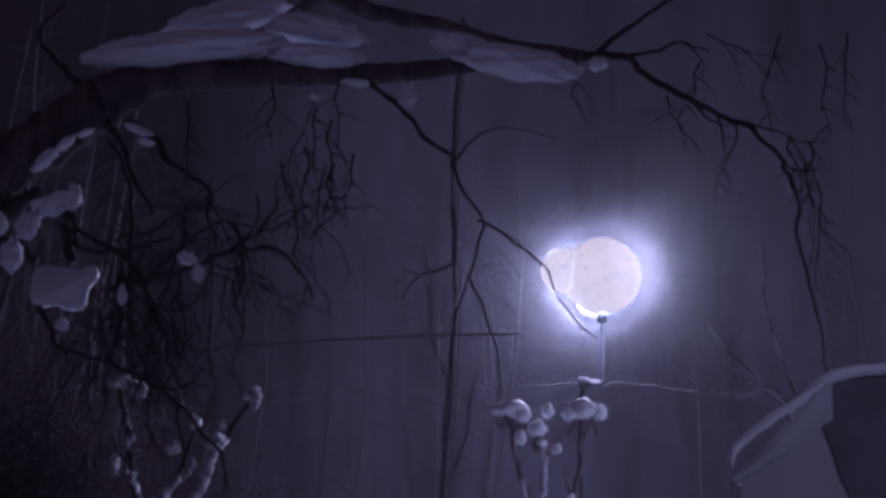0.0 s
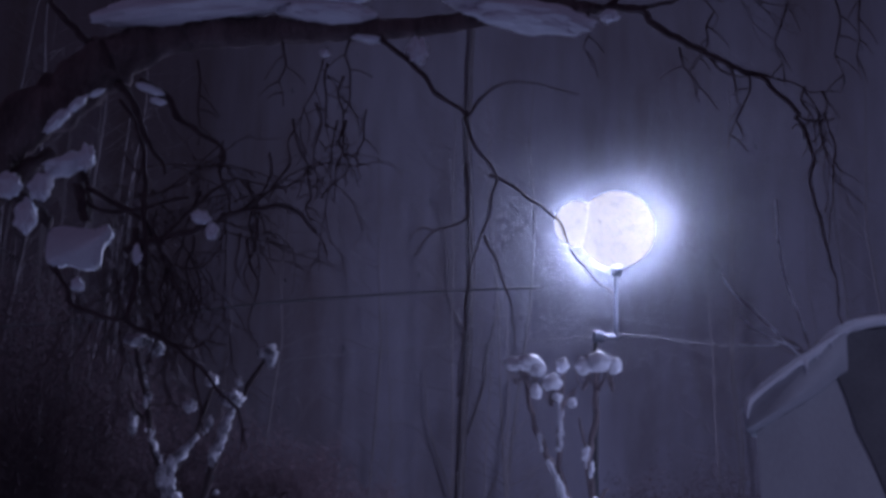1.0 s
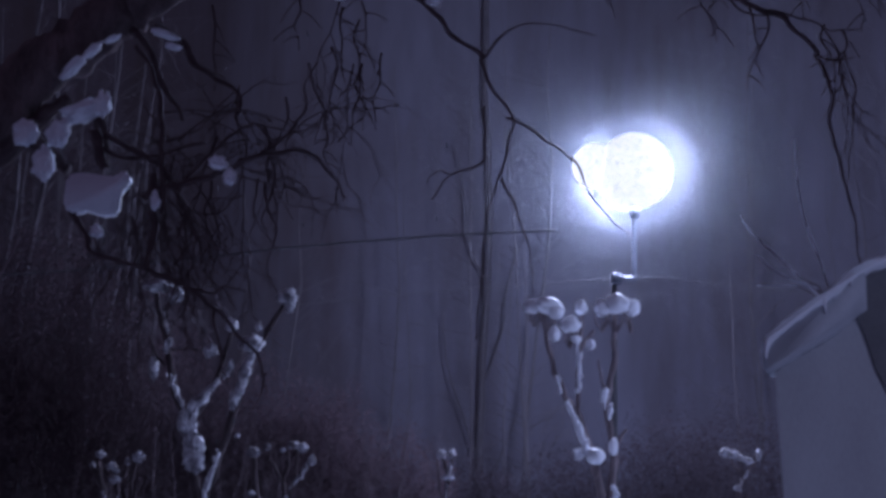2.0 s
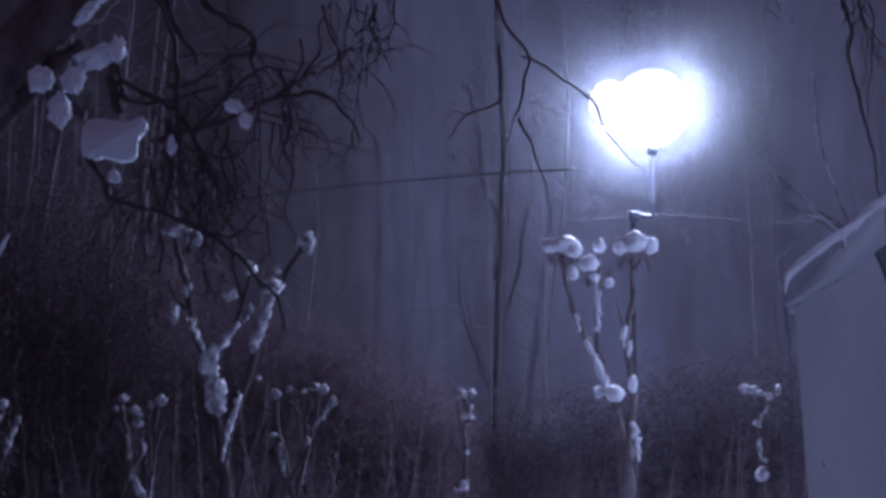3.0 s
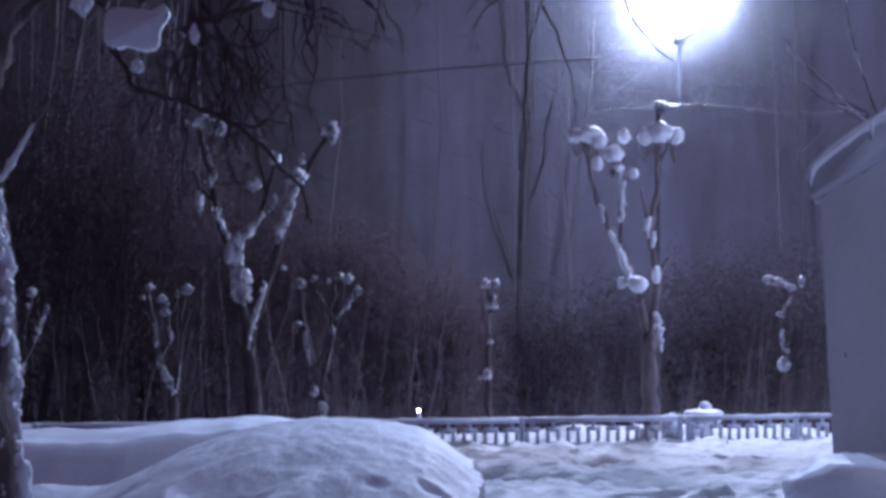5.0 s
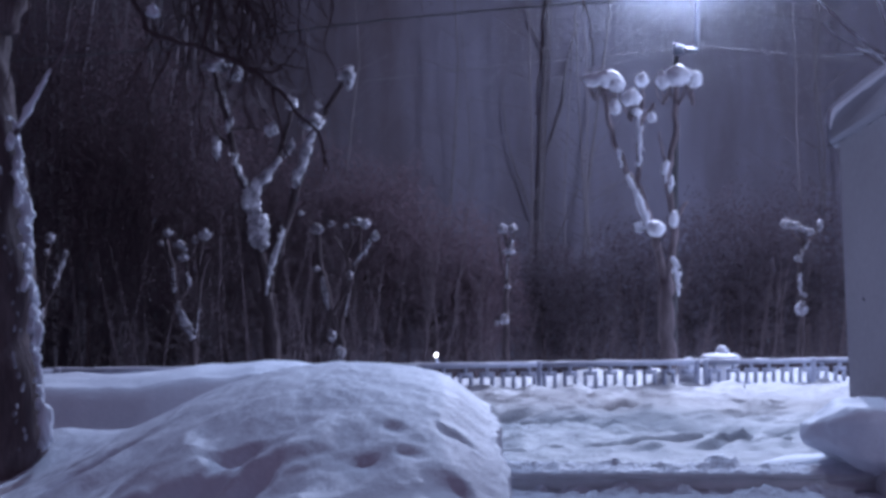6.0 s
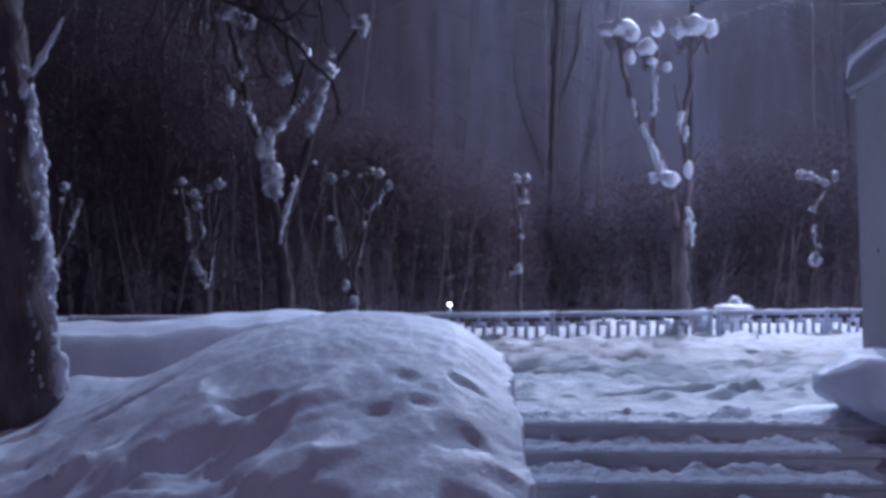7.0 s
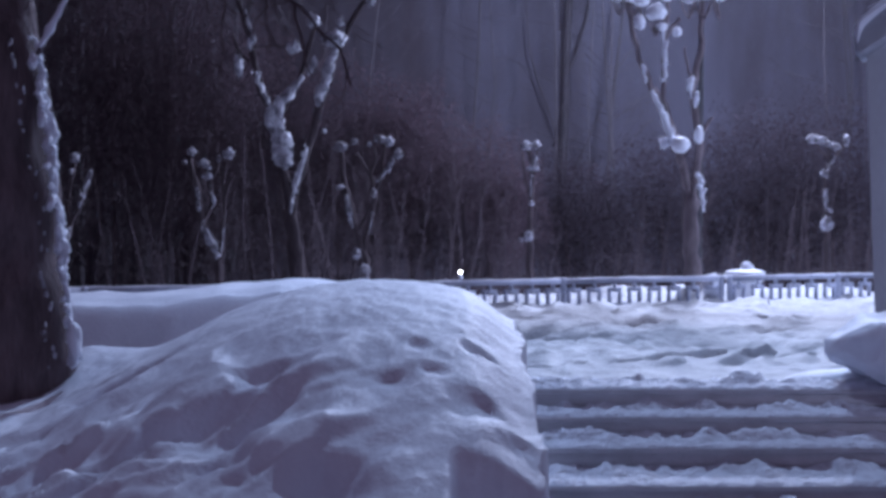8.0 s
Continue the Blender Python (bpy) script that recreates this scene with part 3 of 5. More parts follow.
cable([(-8.716, 24.0, 5.557), (-5.376, 24.0, 5.833), (-2.969, 24.0, 6.129), (-1.029, 24.0, 6.401), (1.221, 24.0, 6.639), (3.389, 24.0, 6.818)], 0.018, "dark overhead cable among the trees")

bollard = thing("path_lamp", (0.33, 26.0, PLAZA), "small bright lamp low among the far trees", "path lamp")
part("stem", limb([(0.33, 26, 0.4), (0.33, 26, 0.58)], 0.03, 0.03, 8, 2, 0), IRON, bollard)
part("globe", lump((0.324, 26.0, 0.635), (0.034, 0.034, 0.034), 3, 0, 0, 0), SPARK, bollard)


# ---- near tree with the snowy limb ----
near_tree = thing("tree", (-2.687, 8.9, 0.487), "old dark tree with snow-laden drooping branches beside the heap", "tree")


part("trunk", tube(bmesh.new(), [(-2.693, 8.9, 0.405), (-2.739, 8.9, 0.672), (-2.803, 8.9, 1.457), (-2.889, 8.9, 2.278), (-2.952, 8.9, 2.885), (-3.054, 8.9, 3.884), (-3.118, 8.9, 4.67)], [0.41, 0.38, 0.36, 0.36, 0.35, 0.33, 0.28], 40, 16, 0.09, 1.0), BARK, near_tree)
part("limb", tube(bmesh.new(), [(-2.854, 8.8, 3.416), (-2.452, 8.8, 4.061), (-2.176, 8.8, 4.419), (-1.88, 8.8, 4.669), (-1.562, 8.8, 4.945)], [0.30, 0.22, 0.18, 0.17, 0.19], 18, 8, 0.16, 3.0), BARK, near_tree)
part("limb", tube(bmesh.new(), [(-1.561, 8.7, 4.894), (-1.177, 8.7, 5.077), (-0.703, 8.7, 5.133), (-0.186, 8.7, 5.176), (0.337, 8.7, 5.211), (0.939, 8.7, 5.325), (1.61, 8.7, 5.42)], [0.17, 0.115, 0.095, 0.08, 0.07, 0.05, 0.035], 16, 8, 0.16, 5.0), BARK, near_tree)
part("limb", tube(bmesh.new(), [(-0.724, 8.9, 5.271), (-0.624, 8.9, 5.476), (-0.22, 8.9, 5.799), (0.312, 8.9, 6.095)], [0.05, 0.045, 0.035, 0.02], 10, 6, 0.15, 6.0), BARK, near_tree)
part("limb", tube(bmesh.new(), [(-0.467, 8.9, 6.036), (0.092, 8.9, 5.758), (0.641, 8.9, 5.67), (1.115, 8.9, 5.555), (1.647, 8.9, 5.516)], [0.07, 0.06, 0.05, 0.045, 0.035], 10, 6, 0.15, 7.0), BARK, near_tree)
BRANCHES = (
    # right end of the limb
    ([(1.61, 8.7, 5.42), (1.882, 8.7, 5.418), (2.017, 8.7, 5.283), (2.249, 8.7, 5.196), (2.479, 8.7, 5.068), (2.749, 8.7, 4.955), (2.955, 8.7, 4.735)], 0.034, 0.018),
    ([(2.955, 8.7, 4.735), (3.045, 8.7, 4.541), (3.041, 8.7, 4.227), (3.117, 8.7, 3.923), (3.163, 8.7, 3.66), (3.194, 8.7, 3.326)], 0.018, 0.006),
    ([(2.955, 8.7, 4.735), (3.09, 8.7, 4.703), (3.207, 8.7, 4.73)], 0.012, 0.004),
    ([(2.479, 8.7, 5.068), (2.712, 8.7, 5.022), (2.944, 8.7, 4.984), (3.059, 8.7, 4.922), (3.235, 8.7, 4.913)], 0.014, 0.004),
    ([(2.364, 8.7, 5.122), (2.46, 8.7, 5.046), (2.575, 8.7, 5.001), (2.712, 8.7, 5.026)], 0.012, 0.005),
    ([(2.498, 8.7, 5.049), (2.534, 8.7, 4.91), (2.581, 8.7, 4.772)], 0.012, 0.004),
    ([(3.008, 8.7, 4.579), (2.952, 8.7, 4.655), (2.893, 8.7, 4.62)], 0.010, 0.004),
    ([(3.168, 8.7, 4.728), (3.201, 8.7, 4.393), (3.14, 8.7, 4.039), (3.157, 8.7, 3.697)], 0.009, 0.004),
    ([(1.668, 8.7, 5.432), (1.882, 8.7, 5.625), (1.981, 8.7, 5.704), (2.239, 8.7, 5.904)], 0.03, 0.014),
    ([(1.882, 8.7, 5.418), (2.135, 8.7, 5.489), (2.293, 8.7, 5.558), (2.489, 8.7, 5.521)], 0.02, 0.006),
    ([(2.293, 8.7, 5.558), (2.428, 8.7, 5.434), (2.387, 8.7, 5.307)], 0.008, 0.003),
    # the long hanging branch before the lamp
    ([(0.16, 8.6, 5.105), (0.36, 8.6, 4.939), (0.493, 8.6, 4.789), (0.624, 8.6, 4.66), (0.736, 8.6, 4.569)], 0.024, 0.015),
    ([(0.736, 8.6, 4.569), (0.787, 8.6, 4.399), (0.906, 8.6, 4.214), (0.902, 8.6, 4.007), (0.84, 8.6, 3.744), (0.773, 8.6, 3.485), (0.742, 8.6, 3.196), (0.722, 8.6, 2.771)], 0.013, 0.005),
    ([(0.736, 8.6, 4.569), (0.862, 8.6, 4.749), (0.935, 8.6, 4.811), (1.121, 8.6, 4.839), (1.456, 8.6, 4.778)], 0.012, 0.004),
    ([(0.752, 8.6, 4.264), (0.785, 8.6, 4.039), (0.73, 8.6, 3.888), (0.587, 8.6, 3.838), (0.499, 8.6, 3.786), (0.431, 8.6, 3.636)], 0.012, 0.005),
    ([(0.906, 8.6, 4.203), (1.126, 8.6, 4.092), (1.327, 8.6, 3.931), (1.4, 8.6, 3.767), (1.527, 8.6, 3.606), (1.689, 8.6, 3.447)], 0.012, 0.005),
    ([(0.869, 8.6, 3.782), (0.95, 8.6, 3.602), (1.042, 8.6, 3.368), (1.081, 8.6, 3.065)], 0.011, 0.004),
    ([(0.552, 8.6, 3.814), (0.462, 8.6, 3.833), (0.411, 8.6, 3.727)], 0.007, 0.003),
    # left hanging branches
    ([(-1.528, 8.7, 4.727), (-1.412, 8.7, 4.617), (-1.313, 8.7, 4.392), (-1.223, 8.7, 4.226), (-1.163, 8.7, 4.134)], 0.035, 0.012),
    ([(-1.405, 8.7, 4.772), (-1.218, 8.7, 4.684), (-1.1, 8.7, 4.536), (-0.948, 8.7, 4.409), (-0.817, 8.7, 4.331), (-0.834, 8.7, 4.187)], 0.036, 0.014),
    ([(-1.679, 8.7, 4.996), (-1.837, 8.7, 5.124), (-2.005, 8.7, 5.272), (-1.93, 8.7, 5.499), (-1.819, 8.7, 5.67)], 0.035, 0.016),
    ([(-2.506, 8.8, 3.731), (-2.272, 8.8, 3.94), (-2.105, 8.8, 4.112), (-1.901, 8.8, 4.306)], 0.12, 0.05),
    ([(-2.174, 8.8, 4.073), (-1.985, 8.8, 3.892), (-1.875, 8.8, 3.82)], 0.06, 0.05),
    ([(-1.689, 8.7, 4.168), (-1.666, 8.7, 3.984), (-1.643, 8.7, 3.818)], 0.05, 0.04),
    ([(-1.617, 8.6, 3.994), (-1.455, 8.6, 3.906), (-1.276, 8.6, 3.82), (-1.164, 8.6, 3.659)], 0.024, 0.018),
    ([(-1.262, 8.6, 3.495), (-1.259, 8.6, 3.82), (-1.284, 8.6, 4.149), (-1.375, 8.6, 4.443), (-1.47, 8.6, 4.59)], 0.026, 0.014),
    ([(-1.371, 8.6, 3.6), (-1.165, 8.6, 3.677), (-0.924, 8.6, 3.774), (-0.681, 8.6, 3.889), (-0.381, 8.6, 3.915), (-0.291, 8.6, 3.844), (-0.2, 8.6, 3.736), (-0.137, 8.6, 3.61)], 0.03, 0.006),
    ([(-0.681, 8.6, 3.889), (-0.508, 8.6, 4.022), (-0.371, 8.6, 4.21), (-0.404, 8.6, 4.377), (-0.325, 8.6, 4.511)], 0.014, 0.005),
    ([(-1.164, 8.6, 3.659), (-0.93, 8.6, 3.938), (-0.688, 8.6, 4.109), (-0.438, 8.6, 4.061), (-0.157, 8.6, 4.216)], 0.014, 0.004),
    ([(-0.639, 8.6, 3.689), (-0.593, 8.6, 3.546), (-0.561, 8.6, 3.438), (-0.589, 8.6, 3.187), (-0.531, 8.6, 3.011)], 0.010, 0.004),
    ([(-0.659, 8.6, 3.744), (-0.67, 8.6, 3.544), (-0.613, 8.6, 3.401)], 0.010, 0.004),
    ([(-1.283, 8.6, 3.965), (-1.11, 8.6, 4.043), (-0.972, 8.6, 4.12), (-0.837, 8.6, 4.309)], 0.012, 0.004),
    ([(-0.796, 8.6, 4.162), (-0.834, 8.6, 4.235), (-0.821, 8.6, 4.347)], 0.012, 0.006),
    ([(-0.181, 8.6, 3.7), (-0.17, 8.6, 3.519)], 0.006, 0.003),
    ([(-1.127, 8.6, 3.606), (-0.983, 8.6, 3.501), (-0.813, 8.6, 3.613), (-0.782, 8.6, 3.759)], 0.010, 0.004),
    ([(-1.817, 8.6, 3.5), (-1.727, 8.6, 3.377), (-1.619, 8.6, 3.237), (-1.305, 8.6, 3.135), (-1.077, 8.6, 3.043), (-0.919, 8.6, 2.918), (-0.742, 8.6, 2.737), (-0.619, 8.6, 2.581), (-0.564, 8.6, 2.425)], 0.024, 0.009),
    ([(-1.077, 8.6, 3.043), (-0.921, 8.6, 3.023), (-0.817, 8.6, 3.053), (-0.695, 8.6, 3.019)], 0.014, 0.006),
    ([(-0.919, 8.6, 2.918), (-0.875, 8.6, 2.771), (-0.836, 8.6, 2.561), (-0.806, 8.6, 2.457)], 0.014, 0.006),
    ([(-0.583, 8.6, 2.529), (-0.598, 8.6, 2.407), (-0.649, 8.6, 2.32)], 0.009, 0.004),
    ([(-1.554, 8.6, 3.132), (-1.628, 8.6, 2.938), (-1.648, 8.6, 2.797), (-1.604, 8.6, 2.415)], 0.011, 0.004),
    ([(-1.339, 8.6, 3.117), (-1.35, 8.6, 2.836), (-1.358, 8.6, 2.487), (-1.39, 8.6, 2.399)], 0.010, 0.004),
    ([(-1.32, 8.6, 3.756), (-1.295, 8.6, 3.471), (-1.323, 8.6, 3.152)], 0.03, 0.02),
    ([(-1.638, 8.6, 3.93), (-1.497, 8.6, 3.861), (-1.323, 8.6, 3.882), (-1.01, 8.6, 3.976)], 0.02, 0.012),
    ([(-1.676, 8.6, 4.038), (-1.644, 8.6, 3.895), (-1.627, 8.6, 3.787)], 0.045, 0.035),
    ([(-0.586, 8.6, 3.839), (-0.566, 8.6, 3.624), (-0.616, 8.6, 3.481), (-0.525, 8.6, 3.269)], 0.010, 0.004),
    ([(-1.069, 8.6, 3.439), (-1.031, 8.6, 3.333), (-1.079, 8.6, 3.12)], 0.010, 0.005),
)
for k, (points, a, b) in enumerate(BRANCHES):
    part("branch", limb(points, a * 0.8, b * 0.8, 7, 6, 0.28, 0.03, k * 1.3), TWIG, near_tree)


def droop(start, length, seed, lean=0.0):
    """A thin hanging twig with side shoots."""
    rnd = random.Random(seed)
    bm = bmesh.new()
    p = [Vector(start)]
    for i in range(5):
        p.append(p[-1] + Vector((rnd.uniform(-0.05, 0.05) + lean, rnd.uniform(-0.04, 0.04), -length / 5)))
    tube(bm, p, taper(6, 0.009, 0.003), 5, 3, 0.1, seed)
    for q in p[1:5]:
        s = rnd.choice((-1, 1))
        e = q + Vector((s * rnd.uniform(0.04, 0.16), rnd.uniform(-0.05, 0.05), -rnd.uniform(0.03, 0.2)))
        tube(bm, [q, (q + e) / 2 + Vector((0, 0, 0.02)), e], [0.005, 0.004, 0.002], 4, 2, 0.1, seed)
    return bm


rnd = random.Random(11)
HANG = ([(-0.383, 8.7, 4.543), (-0.241, 8.7, 4.661), (-0.063, 8.7, 4.858), (-0.038, 8.7, 4.553), (0.088, 8.7, 4.633), (-0.66, 8.7, 4.121), (-0.81, 8.7, 4.304), (-0.943, 8.7, 4.039), (-0.522, 8.7, 4.312), (-0.266, 8.7, 4.206), (-1.452, 8.7, 3.513), (-1.101, 8.7, 3.521), (-0.968, 8.7, 3.743)],
        [(-0.173, 8.7, 4.937), (-0.034, 8.7, 5.106), (3.021, 8.7, 4.94), (3.137, 8.7, 4.907), (2.634, 8.7, 5.017), (2.968, 8.7, 5.681), (3.244, 8.7, 5.616), (3.449, 8.7, 5.714), (-1.018, 8.7, 4.922), (-0.478, 8.7, 5.076), (2.171, 8.7, 5.17), (-0.04, 8.7, 4.514), (1.553, 8.7, 5.375), (2.409, 8.7, 5.433)])
for group in HANG:
    for s in group:
        part("twig", droop(s, rnd.uniform(0.35, 0.75), rnd.randint(0, 9999), rnd.uniform(-0.015, 0.015)), TWIG, near_tree)


def ramify(start, way, length, r, seed, depth=3):
    """A fine spray of crossing twigs."""
    rnd = random.Random(seed)
    bm = bmesh.new()

    def grow(p, d, l, r, k):
        pts = [p]
        for i in range(4):
            d = (d + Vector((rnd.uniform(-0.4, 0.4), rnd.uniform(-0.2, 0.2), rnd.uniform(-0.4, 0.25)))).normalized()
            pts.append(pts[-1] + d * l / 4)
        tube(bm, pts, taper(5, r, r * 0.5), 4, 2, 0.1, seed)
        if k:
            for q in pts[1:]:
                e = (d + Vector((rnd.uniform(-1.2, 1.2), rnd.uniform(-0.3, 0.3), rnd.uniform(-1.1, 0.5)))).normalized()
                grow(q, e, l * rnd.uniform(0.35, 0.65), r * 0.6, k - 1)

    grow(Vector(start), Vector(way), length, r, depth)
    return bm


SPRAYS = (
    ((-1.191, 8.7, 3.996), (0.5, 0, 0.3), 0.6, 101), ((-1.358, 8.7, 3.77), (0.7, 0, -0.2), 0.6, 102), ((-1.111, 8.7, 3.776), (0.3, 0, -0.9), 0.5, 103), ((-0.83, 8.7, 3.857), (0.7, 0, -0.4), 0.5, 104),
    ((-1.487, 8.7, 3.512), (0.2, 0, -0.9), 0.5, 105), ((-1.453, 8.7, 4.287), (0.5, 0, -0.6), 0.5, 106), ((-0.18, 8.7, 5.056), (0.1, 0, -1), 0.6, 108),
    ((-0.807, 8.7, 3.898), (0.4, 0, -0.6), 0.5, 109), ((-1.437, 8.7, 3.635), (0.3, 0, -0.9), 0.5, 110), ((-1.154, 8.7, 3.567), (0.4, 0, -0.8), 0.5, 111), ((3.101, 8.7, 4.72), (0.2, 0, -1), 0.5, 112),
    ((-1.29, 8.7, 3.827), (0.6, 0, -0.5), 0.7, 3), ((-1.472, 8.7, 3.933), (0.3, 0, -0.9), 0.7, 5), ((-0.934, 8.7, 3.799), (0.8, 0, 0.3), 0.6, 8),
    ((-1.306, 8.7, 4.179), (0.9, 0, 0.1), 0.7, 13), ((-1.278, 8.7, 3.553), (0.5, 0, -0.8), 0.6, 21), ((-0.513, 8.7, 4.013), (0.5, 0, 0.6), 0.6, 34),
    ((-0.093, 8.7, 4.551), (0.1, 0, -1), 0.8, 55), ((3.019, 8.7, 4.9), (0.6, 0, -0.6), 0.5, 89), ((-1.618, 8.7, 3.328), (-0.2, 0, -0.9), 0.5, 90),
    ((-1.316, 8.8, 4.095), (0.3, 0, -0.9), 0.7, 201), ((-1.27, 8.8, 3.872), (-0.3, 0, -0.9), 0.6, 202), ((-1.299, 8.8, 3.723), (0.1, 0, -1), 0.6, 203), ((-1.191, 8.8, 3.688), (0.5, 0, -0.6), 0.6, 204),
    ((-1.575, 8.8, 3.532), (0.3, 0, -0.9), 0.7, 205), ((-1.327, 8.8, 3.538), (-0.4, 0, -0.8), 0.6, 206), ((-1.181, 8.8, 3.468), (0.3, 0, -0.9), 0.6, 207), ((-1.715, 8.8, 3.493), (0.4, 0, -0.8), 0.6, 208),
    ((-0.704, 8.8, 4.149), (0.4, 0, -0.8), 0.6, 209), ((-1.324, 8.8, 4.284), (-0.1, 0, -1), 0.6, 210), ((-2.381, 8.8, 4.52), (0.3, 0, -0.9), 0.7, 211), ((-2.15, 8.8, 4.261), (0.2, 0, -0.9), 0.6, 212),
    ((-2.457, 8.8, 3.513), (0.3, 0, -0.9), 0.6, 91), ((2.452, 8.7, 5.644), (0.8, 0, -0.3), 0.5, 92), ((-0.999, 8.7, 3.632), (0.2, 0, -1), 0.5, 93),
)
for s, w, l, k in SPRAYS:
    part("twig", ramify(s, w, l, 0.0062, k, 2), TWIG, near_tree)

rnd = random.Random(23)
for k in range(16):
    start = (rnd.uniform(-1.6, -0.75), 8.8, rnd.uniform(3.3, 4.3))
    part("twig", ramify(start, (rnd.uniform(-0.5, 0.9), 0, rnd.uniform(-0.9, 0.4)), rnd.uniform(0.3, 0.5), 0.0055, 300 + k, 3), TWIG, near_tree)

# snow on the near tree
LUMPS = (
    ((-1.035, 8.6, 5.244), (0.66, 0.16, 0.105), 1.0, -0.16), ((-0.805, 8.7, 5.518), (0.42, 0.15, 0.10), 2.0, -0.30), ((-0.201, 8.6, 5.434), (0.33, 0.14, 0.085), 3.0, 0.08),
    ((-0.191, 8.6, 5.254), (0.30, 0.12, 0.07), 3.7, 0.0), ((1.136, 8.6, 5.296), (0.40, 0.14, 0.105), 4.0, 0.10), ((0.78, 8.65, 5.403), (0.22, 0.13, 0.08), 5.0, 0.25),
    ((1.68, 8.6, 5.325), (0.06, 0.06, 0.035), 6.0, 0.0), ((0.406, 8.6, 5.007), (0.062, 0.06, 0.09), 7.0, 0.15), ((0.077, 8.6, 5.085), (0.09, 0.04, 0.02), 8.0, 0.1),
    ((-1.85, 8.6, 4.44), (0.10, 0.06, 0.032), 9.0, -0.85), ((-1.74, 8.6, 4.55), (0.07, 0.05, 0.024), 9.2, -0.8), ((-1.62, 8.6, 4.63), (0.05, 0.04, 0.014), 9.3, -0.5), ((-1.295, 8.6, 4.671), (0.09, 0.05, 0.022), 9.5, 0.3), ((-1.229, 8.55, 4.573), (0.05, 0.04, 0.018), 10.0, 0.1),
    ((-1.75, 8.6, 4.153), (0.14, 0.09, 0.065), 11.0, -0.3), ((-1.639, 8.5, 4.164), (0.042, 0.05, 0.085), 12.0, 0.0), ((-1.921, 8.6, 3.998), (0.06, 0.06, 0.10), 13.0, 0.3),
    ((-1.997, 8.6, 3.794), (0.062, 0.06, 0.10), 14.0, 0.1), ((-2.118, 8.6, 3.99), (0.07, 0.07, 0.08), 15.0, 0.4), ((-1.645, 8.6, 3.377), (0.042, 0.05, 0.04), 16.0, 0.5),
    ((-0.836, 8.5, 3.725), (0.036, 0.04, 0.055), 17.0, 0.0), ((-0.911, 8.5, 3.812), (0.06, 0.05, 0.04), 18.0, 0.2), ((-1.279, 8.5, 3.546), (0.025, 0.03, 0.05), 19.0, 0.1),
    ((-0.186, 8.5, 4.93), (0.03, 0.03, 0.025), 20.0, 0.0), ((-1.904, 8.55, 3.99), (0.04, 0.04, 0.09), 21.0, 0.2), ((-1.978, 8.55, 3.771), (0.045, 0.045, 0.09), 22.0, 0.0),
    ((-1.286, 8.5, 3.561), (0.022, 0.03, 0.06), 23.0, 0.0),
)
for s, size, seed, turn in LUMPS:
    part("snow_clump", lump(s, size, 5 if size[0] > 0.2 else 4, 0.2 if size[0] > 0.2 else 0.34, seed, 0.1, turn, 1.9), SNOW, near_tree, "soft clump of snow")
bm = bmesh.new()
face = bm.faces.new([bm.verts.new(p) for p in ((-1.848, 8.53, 3.573), (-1.839, 8.53, 3.709), (-1.782, 8.53, 3.739), (-1.643, 8.53, 3.728), (-1.532, 8.53, 3.716), (-1.5, 8.53, 3.767), (-1.457, 8.53, 3.746), (-1.458, 8.53, 3.682), (-1.514, 8.53, 3.634), (-1.518, 8.53, 3.502), (-1.579, 8.53, 3.479), (-1.648, 8.53, 3.485), (-1.708, 8.53, 3.515), (-1.742, 8.53, 3.511), (-1.768, 8.53, 3.482), (-1.816, 8.53, 3.484), (-1.842, 8.53, 3.516))])
moved = bmesh.ops.extrude_face_region(bm, geom=[face])
for v in moved["geom"]:
    if isinstance(v, bmesh.types.BMVert):
        v.co.y += 0.15
bmesh.ops.recalc_face_normals(bm, faces=bm.faces)
bmesh.ops.bevel(bm, geom=bm.edges[:], offset=0.018, segments=3, affect="EDGES")
part("snow_clump", bm, SNOW, near_tree, "square slab of hanging snow")

# crust down the side of the trunk
rnd = random.Random(4)
EDGE = [(-2.472, 8.72, 2.74), (-2.449, 8.72, 2.513), (-2.415, 8.72, 2.233), (-2.381, 8.72, 1.988), (-2.351, 8.72, 1.744), (-2.324, 8.72, 1.499), (-2.301, 8.72, 1.254), (-2.281, 8.72, 1.009), (-2.266, 8.72, 0.834), (-2.257, 8.72, 0.695)]
part("snow_crust", tube(bmesh.new(), [Vector(p) + Vector((-0.045, 0.02, 0)) for p in EDGE], [0.010, 0.022, 0.038, 0.034, 0.020, 0.034, 0.022, 0.015, 0.010, 0.022], 14, 14, 0.45, 5.0, 0.03), SNOW, near_tree, "ragged strip of snow frozen to the bark")
for k, (p, q) in enumerate(zip(EDGE, EDGE[1:])):
    p, q = Vector(p), Vector(q)
    for i in range(3):
        c = p.lerp(q, (i + rnd.random()) / 3) + Vector((rnd.uniform(-0.07, -0.02), rnd.uniform(-0.08, 0.0), 0))
        w = rnd.uniform(0.010, 0.026)
        part("snow_crust", lump(c, (w, 0.04, w * rnd.uniform(1.0, 2.2)), 3, 0.4, k * 7 + i, 0.0, rnd.uniform(-0.2, 0.3), 2.0), SNOW, near_tree)
    for i in range(3):
        c = p.lerp(q, (i + rnd.random()) / 3) + Vector((rnd.uniform(-0.17, -0.09), rnd.uniform(-0.2, -0.12), 0))
        w = rnd.uniform(0.005, 0.011)
        part("snow_crust", lump(c, (w, 0.02, w * rnd.uniform(1.2, 3.5)), 2, 0.5, k * 9 + i, 0.0, rnd.uniform(-0.2, 0.5), 2.2), FROSTED, near_tree)
